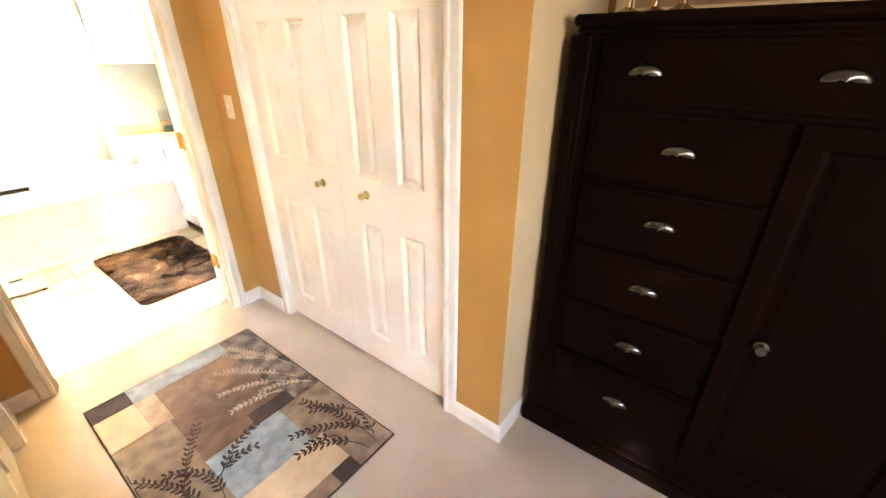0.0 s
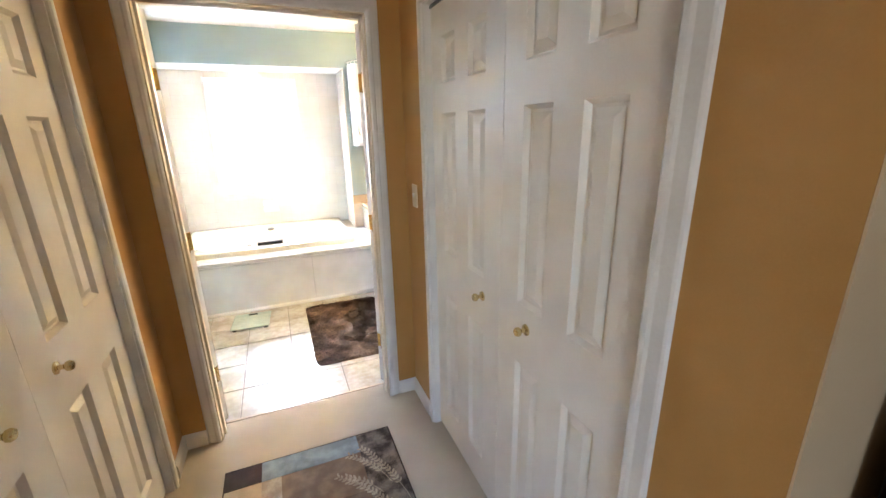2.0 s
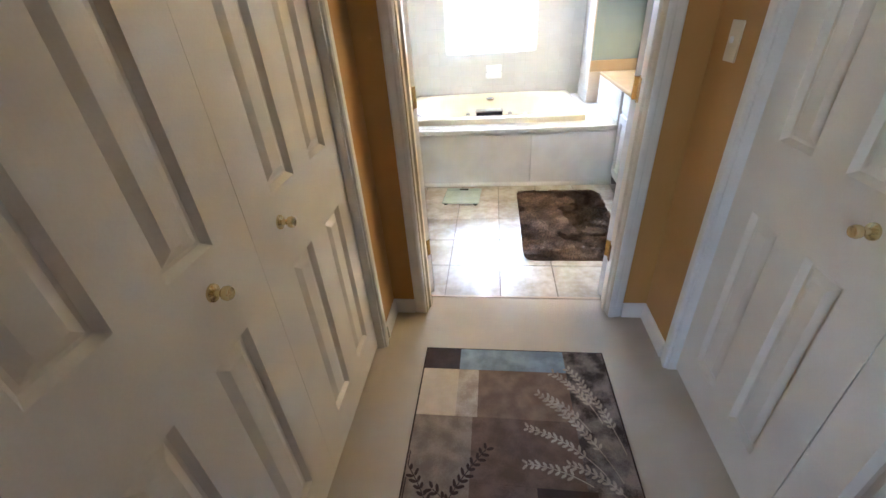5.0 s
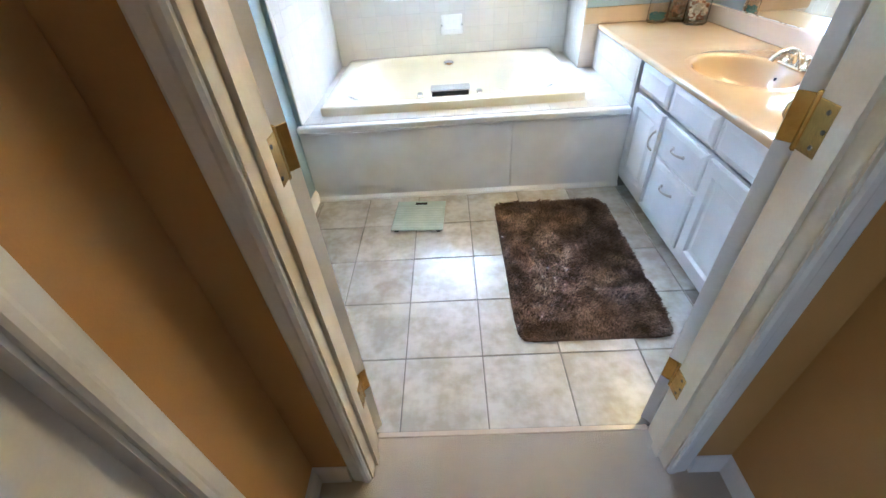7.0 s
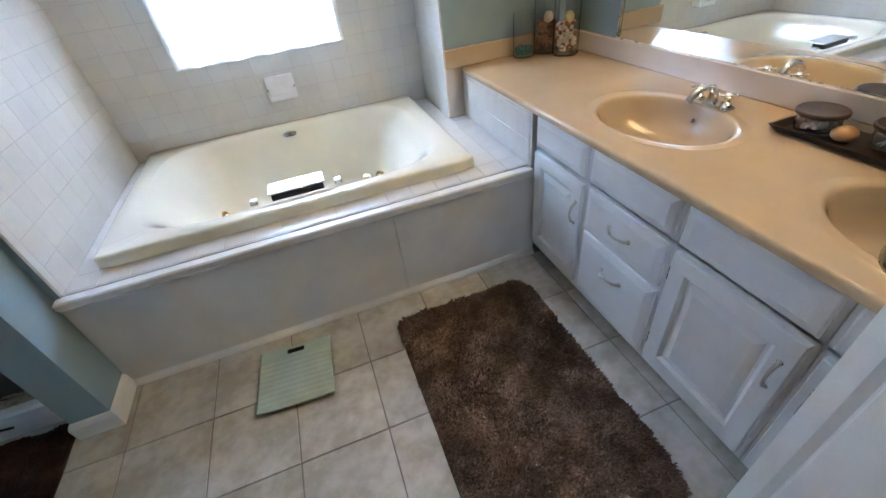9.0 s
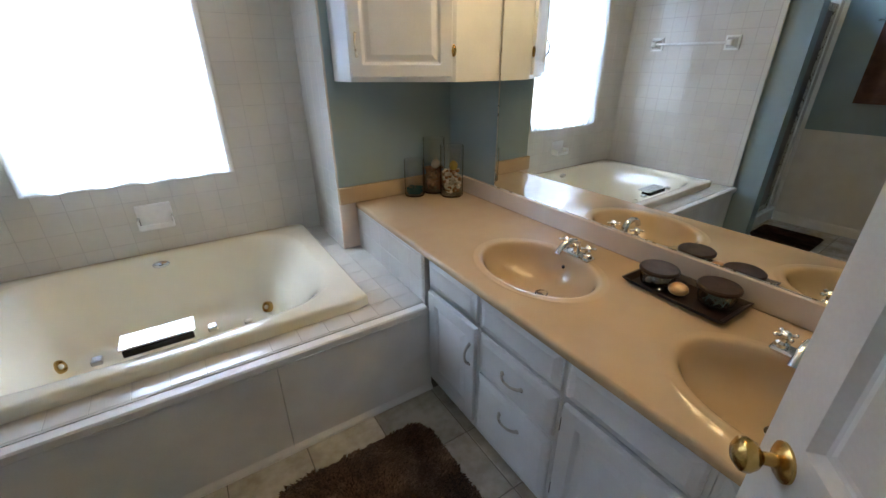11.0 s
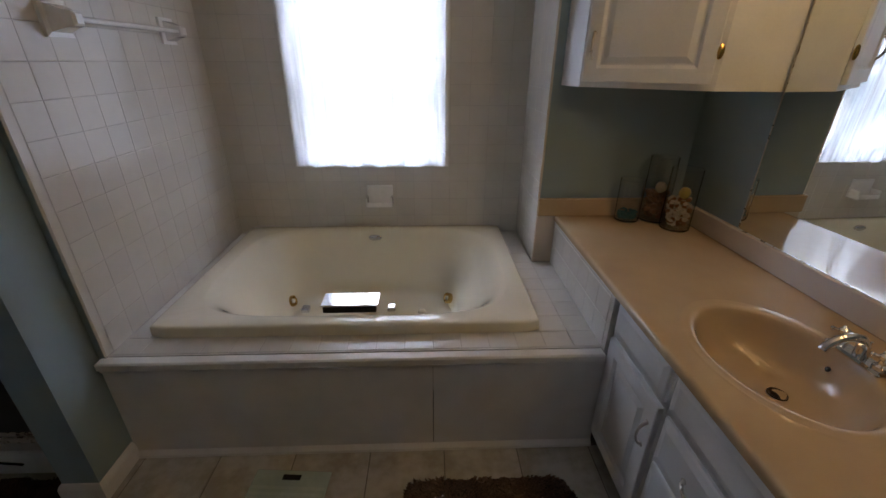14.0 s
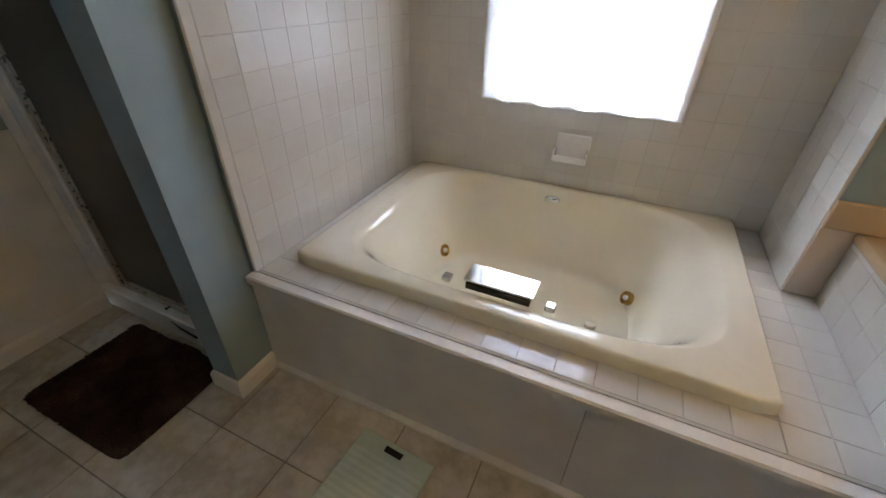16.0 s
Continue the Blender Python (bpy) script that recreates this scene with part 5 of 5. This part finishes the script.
def rug():
    x0, x1, y0, y1 = -0.115, 0.670, 0.770, 1.978
    base = thing("rug", "patchwork hall rug in brown, cream and pale blue with dark twigs", "rug", ((x0 + x1) / 2, (y0 + y1) / 2, 0.0035))
    w, h = x1 - x0, y1 - y0

    def yarn(name, c, o):
        return material(name, c, 0.95, other=o, scale=16, fine=260, bump=0.6, depth=0.004, blend=0.55, detail=8)
    dark = yarn("rug_dark_brown", (0.045, 0.022, 0.016), (0.028, 0.014, 0.011))
    blue = yarn("rug_pale_blue", (0.30, 0.365, 0.43), (0.19, 0.23, 0.265))
    tan = yarn("rug_tan", (0.25, 0.165, 0.105), (0.16, 0.10, 0.064))
    brown = yarn("rug_brown", (0.17, 0.105, 0.068), (0.095, 0.058, 0.038))
    taupe = yarn("rug_taupe", (0.29, 0.225, 0.165), (0.17, 0.12, 0.085))
    cream = yarn("rug_cream", (0.56, 0.46, 0.33), (0.48, 0.38, 0.26))
    pale = yarn("rug_pale_mottled", (0.50, 0.42, 0.32), (0.30, 0.23, 0.17))
    grey = yarn("rug_mottled_grey", (0.26, 0.205, 0.165), (0.035, 0.023, 0.018))

    def rect(xa, xb, ya, yb, m, label):
        ox, oy = (x0 + x1) / 2, (y0 + y1) / 2
        part("patch", boxes((xa - ox, xb - ox, ya - oy, yb - oy, 0.0002, 0.0092), b=0.0012), m, base, label)
    rect(x0, 0.042, 1.857, y1, dark, "dark brown patch")
    rect(0.042, 0.50, 1.857, y1, blue, "pale blue patch")
    rect(0.50, x1, 1.365, y1, grey, "mottled dark patch with pale leaves")
    rect(x0, 0.042, 1.62, 1.857, cream, "cream patch")
    rect(0.042, 0.128, 1.62, 1.857, pale, "mottled pale patch")
    rect(0.128, 0.50, 1.62, 1.857, tan, "tan patch")
    rect(x0, 0.11, 1.03, 1.62, taupe, "taupe patch with dark twigs")
    rect(0.11, 0.50, 1.365, 1.62, brown, "brown patch")
    rect(0.11, 0.335, 1.28, 1.365, brown, "brown patch")
    rect(0.335, 0.53, 1.28, 1.365, dark, "dark brown patch")
    rect(0.53, x1, 1.28, 1.365, grey, "mottled dark patch")
    rect(0.11, 0.44, 1.02, 1.28, blue, "pale blue patch")
    rect(0.44, 0.486, 1.02, 1.28, taupe, "taupe strip")
    rect(0.486, x1, y0, 1.28, taupe, "taupe patch with dark twigs")
    rect(0.11, 0.486, 0.838, 1.02, cream, "cream patch")
    rect(x0, 0.11, y0, 1.03, tan, "tan patch with dark twigs")
    rect(0.11, 0.39, y0, 0.838, tan, "tan patch")
    rect(0.39, 0.486, y0, 0.838, dark, "dark brown patch")
    e = BM()
    for r in ((-w / 2 - 0.006, w / 2 + 0.006, -h / 2 - 0.006, -h / 2), (-w / 2 - 0.006, w / 2 + 0.006, h / 2, h / 2 + 0.006), (-w / 2 - 0.006, -w / 2, -h / 2, h / 2), (w / 2, w / 2 + 0.006, -h / 2, h / 2)):
        box(e, r[0], r[1], r[2], r[3], 0.0, 0.0082, 0.002)
    part("binding", e, dark, base, "dark bound edge")
    rng = random.Random(11)

    def twig(u, v, ang, length, bend, m, label, leaves=True, size=1.0):
        """A curving woven twig with pairs of oval leaves, running from (u, v)."""
        p = Vector((u - (x0 + x1) / 2, v - (y0 + y1) / 2, 0.0096))
        a = math.radians(ang)
        bm = BM()
        pts = []
        n = max(5, int(length / (0.024 * size)))
        for i in range(n + 1):
            pts.append(p.copy())
            if leaves and i > n * 0.25:
                for sd in (-1, 1):
                    la = a + sd * rng.uniform(0.55, 0.95)
                    ll, lw = 0.0145 * size * rng.uniform(0.75, 1.1), 0.0058 * size
                    c = p + Vector((math.cos(la), math.sin(la), 0)) * (ll + 0.003)
                    leaf = [bm.verts.new(c + Vector((math.cos(la) * ll * math.cos(t) - math.sin(la) * lw * math.sin(t), math.sin(la) * ll * math.cos(t) + math.cos(la) * lw * math.sin(t), 0.0))) for t in (k * math.pi / 5 for k in range(10))]
                    if max(abs(q.co.x) for q in leaf) > w / 2 - 0.004 or max(abs(q.co.y) for q in leaf) > h / 2 - 0.004:
                        bmesh.ops.delete(bm, geom=leaf, context="VERTS")
                        continue
                    top = [bm.verts.new(q.co + Vector((0, 0, 0.0009))) for q in leaf]
                    bm.faces.new(top)
                    for k in range(10):
                        bm.faces.new([leaf[k], leaf[(k + 1) % 10], top[(k + 1) % 10], top[k]])
            p = p + Vector((math.cos(a), math.sin(a), 0)) * length / n
            p.x, p.y = max(-w / 2 + 0.006, min(w / 2 - 0.006, p.x)), min(h / 2 - 0.01, p.y)
            a += bend / n
        tube(bm, pts, 0.0019, 6)
        part("twig", bm, m, base, label)
    for row in ((-0.05, 1.04, 78, 0.50, -0.5), (-0.02, 1.10, 118, 0.36, 0.5), (0.03, 1.00, 88, 0.52, 0.9), (0.06, 1.02, 60, 0.36, 1.6), (0.09, 1.12, 62, 0.30, -1.0), (0.02, 0.86, 112, 0.34, 0.3),
                (0.10, 1.16, 40, 0.18, -1.2), (0.60, 0.80, 82, 0.44, 0.6), (0.63, 0.84, 105, 0.36, 1.0), (0.56, 0.80, 100, 0.30, 1.3), (0.665, 0.98, 110, 0.22, 0.6), (0.52, 0.95, 130, 0.12, 0.8), (0.61, 0.82, 60, 0.16, 0.4)):
        twig(*row, dark, "dark woven twig with leaves")
    for row in ((0.62, 1.40, 112, 0.42, 0.5), (0.57, 1.42, 128, 0.30, 0.7), (0.655, 1.50, 100, 0.40, 0.4), (0.60, 1.62, 108, 0.28, 0.6), (0.52, 1.38, 150, 0.22, 0.5), (0.645, 1.31, 120, 0.24, 0.9), (0.55, 1.58, 120, 0.2, 0.5)):
        twig(*row, pale, "pale woven twig with leaves", True, 0.85)


rug()


# ---- dresser ----
def dresser():
    fx, y1, y0, top = 1.110, 0.372, -0.79, 1.60
    d = thing("dresser", "tall espresso-stained wooden dresser with metal cup pulls", "dresser", (fx, y1, 0))
    d.matrix_world = Matrix(((0, 1, 0, fx), (-1, 0, 0, y1), (0, 0, 1, 0), (0, 0, 0, 1)))
    w, dep = y1 - y0, 0.362
    part("body", boxes((0.012, w - 0.012, 0.006, dep, 0.11, top - 0.05)), ESPRESSO, d)
    part("plinth", boxes((-0.004, w + 0.004, -0.018, dep, 0.0045, 0.075), (0.004, w - 0.004, -0.008, dep, 0.0755, 0.109), b=0.010), ESPRESSO, d, "moulded plinth")
    part("top", boxes((0.022, w + 0.02, -0.026, dep, top - 0.03, top), (0.03, w + 0.004, -0.012, dep, top - 0.049, top - 0.0305), b=0.008), ESPRESSO, d, "moulded top")
    for x in (0.012, w - 0.072):
        part("corner_post", boxes((x, x + 0.06, -0.006, 0.006, 0.11, top - 0.05), (x + 0.018, x + 0.042, -0.012, -0.0065, 0.16, top - 0.28), b=0.003), ESPRESSO, d, "fluted corner post")

    def drawer(xa, xb, za, zb, handles):
        f = part("drawer", boxes((0, xb - xa, -0.006, 0.0055, 0, zb - za), (0.016, xb - xa - 0.016, -0.010, -0.0062, 0.016, zb - za - 0.016), b=0.004), ESPRESSO, d)
        f.location = (xa, 0, za)
        for hx in handles:
            bm = BM()
            n = 14
            rows = []
            for i in range(n + 1):
                a = math.pi * i / n
                rows.append([bm.verts.new((hx - xa + 0.045 * math.cos(a) * math.cos(b), -0.010 - 0.026 * math.sin(b) * (0.55 + 0.45 * math.sin(a)), (zb - za) / 2 + 0.030 * math.sin(a) * math.cos(b) - 0.008)) for b in (k * math.pi / 16 for k in range(9))])
            for p, q in zip(rows, rows[1:]):
                for k in range(8):
                    bm.faces.new([p[k], p[k + 1], q[k + 1], q[k]])
            part("cup_pull", bm, PEWTER, f, "pewter cup pull", True)
    drawer(0.105, w - 0.085, 1.375, 1.540, (0.232, 0.633))
    for za, zb in ((1.160, 1.36), (0.940, 1.145), (0.715, 0.925), (0.480, 0.70), (0.20, 0.465)):
        drawer(0.105, 0.58, za, zb, (0.358,))
    dr = part("door", front(w - 0.085 - 0.595, 1.36 - 0.20, 0.008), ESPRESSO, d, "framed cupboard door")
    dr.location = (0.595, -0.008, 0.20)
    bm = BM()
    knob(bm, (0.09, 0, 0.556), (0, -1, 0), 0.016, 0.03)
    part("knob", bm, PEWTER, dr, "pewter knob", True)


dresser()
SILVER = material("aged_silver_gilt", (0.62, 0.52, 0.38), 0.22, 1.0, other=(0.45, 0.33, 0.2), scale=40, fine=150, bump=0.1)
WAX = material("ivory_candle", (0.72, 0.66, 0.48), 0.5, scale=20, fine=80, bump=0.05)
for x, y, h in ((1.27, 0.262, 0.115), (1.29, 0.195, 0.145), (1.25, 0.115, 0.125)):
    c = thing("candlestick", "gilt candlestick with a glass cup and ivory candle on the dresser", "candlestick", (x, y, 1.6005), 0, "candlesticks on the dresser")
    part("stem", lathe(BM(), ((0, 0), (0.04, 0), (0.042, 0.006), (0.026, 0.014), (0.012, 0.022), (0.010, 0.045), (0.016, 0.052), (0.013, h * 0.5), (0.017, h * 0.7), (0.009, h * 0.78), (0.016, h * 0.84), (0.009, h * 0.9), (0.030, h * 0.95), (0.052, h), (0.046, h + 0.003), (0, h)), 24), SILVER, c, "turned gilt stem", True)
    part("glass_cup", lathe(BM(), ((0.034, h + 0.0035), (0.040, h + 0.03), (0.042, h + 0.11), (0.040, h + 0.11), (0.038, h + 0.03), (0.032, h + 0.006)), 28), GLASS, c, "clear glass cup", True)
    part("candle", lathe(BM(), ((0, h + 0.0035), (0.026, h + 0.0035), (0.026, h + 0.07), (0.02, h + 0.074), (0, h + 0.072)), 20), WAX, c, "ivory candle", True)
CANVAS = material("brown_canvas", (0.30, 0.19, 0.10), 0.7, other=(0.22, 0.13, 0.06), scale=4, fine=180, bump=0.2)
pic = thing("picture_frame", "pale framed panel on the wall behind the dresser", "picture frame", (1.50, -0.135, 1.575))
part("frame", boxes((-0.03, -0.001, -0.5, -0.44, 0, 0.72), (-0.03, -0.001, 0.44, 0.5, 0, 0.72), (-0.03, -0.001, -0.44, 0.44, 0, 0.06), (-0.03, -0.001, -0.44, 0.44, 0.66, 0.72), b=0.006), CREAM_WALL, pic, "pale frame")
part("panel", boxes((-0.016, -0.006, -0.44, 0.44, 0.06, 0.66)), CANVAS, pic, "plain brown canvas")


# ---- tiles, last ----
lay_tiles(wall_l, tile_wall("tile", "", 3.985, BACK + 0.003, DECK + 0.004, ALC, lambda u, v: turned(TX0 - 0.0065 - 0.002, u, v, (0, 1, 0), (0, 0, 1))))
lay_tiles(wall_r, tile_wall("tile", "", ENDW, BACK + 0.003, DECK + 0.004, ALC, lambda u, v: turned(TX1 + 0.0085, u, v, (0, -1, 0), (0, 0, 1))))
lay_tiles(wall_b, tile_wall("tile", "", TX0, TX1, DECK + 0.004, ALC, lambda u, v: turned(u, BACK + 0.0085, v, (1, 0, 0), (0, 0, 1)), (WX0 - 0.004, WX1 + 0.004, WZ0 - 0.004, WZ1 + 0.004)))
lay_tiles(deck, tile_wall("tile", "", TX0 - 0.01, 1.150, DF + 0.03, 4.066, lambda u, v: turned(u, v, DECK - 0.0085, (1, 0, 0), (0, 1, 0))))
lay_tiles(deck, tile_wall("tile", "", 0.933, 1.150, 4.067, ENDW - 0.012, lambda u, v: turned(u, v, DECK - 0.0085, (1, 0, 0), (0, 1, 0))))
lay_tiles(deck, tile_wall("tile", "", 0.933, TX1, ENDW - 0.012, BACK, lambda u, v: turned(u, v, DECK - 0.0085, (1, 0, 0), (0, 1, 0))))
lay_tiles(deck, tile_wall("tile", "", TX0, -0.623, 4.067, BACK, lambda u, v: turned(u, v, DECK - 0.0085, (1, 0, 0), (0, 1, 0))))
panel_bed = bpy.data.objects["vanity_side_panel_bed"]
lay_tiles(panel_bed, tile_wall("tile", "", 3.965, ENDW - 0.012, DECK + 0.002, 0.738, lambda u, v: turned(1.1525, u, v, (0, -1, 0), (0, 0, 1))))

P = 0.3095
floor_ob = bpy.data.objects["floor_bath"]
cut = {}
for i in range(-7, 8):
    for j in range(-2, 6):
        a, b = -0.081 + i * P, -0.081 + (i + 1) * P
        c, d = 2.694 + j * P, 2.694 + (j + 1) * P
        a, b, c, d = max(a, BX0), min(b, BX1), max(c, 2.392), min(d, DF + 0.005)
        if b - a < 0.02 or d - c < 0.02:
            continue
        w, h = round(b - a - 0.0042, 4), round(d - c - 0.0042, 4)
        if (w, h) not in cut:
            cut[w, h] = made("tile", box(BM(), -w / 2, w / 2, -h / 2, h / 2, -0.0075, 0.0, 0.0016), FLOOR_TILE)
        t = new("tile", cut[w, h])
        t.parent = floor_ob
        t.matrix_world = pose((a + b) / 2, (c + d) / 2, random.uniform(-0.0004, 0.0004), random.gauss(0, 0.05), random.gauss(0, 0.05), 0)
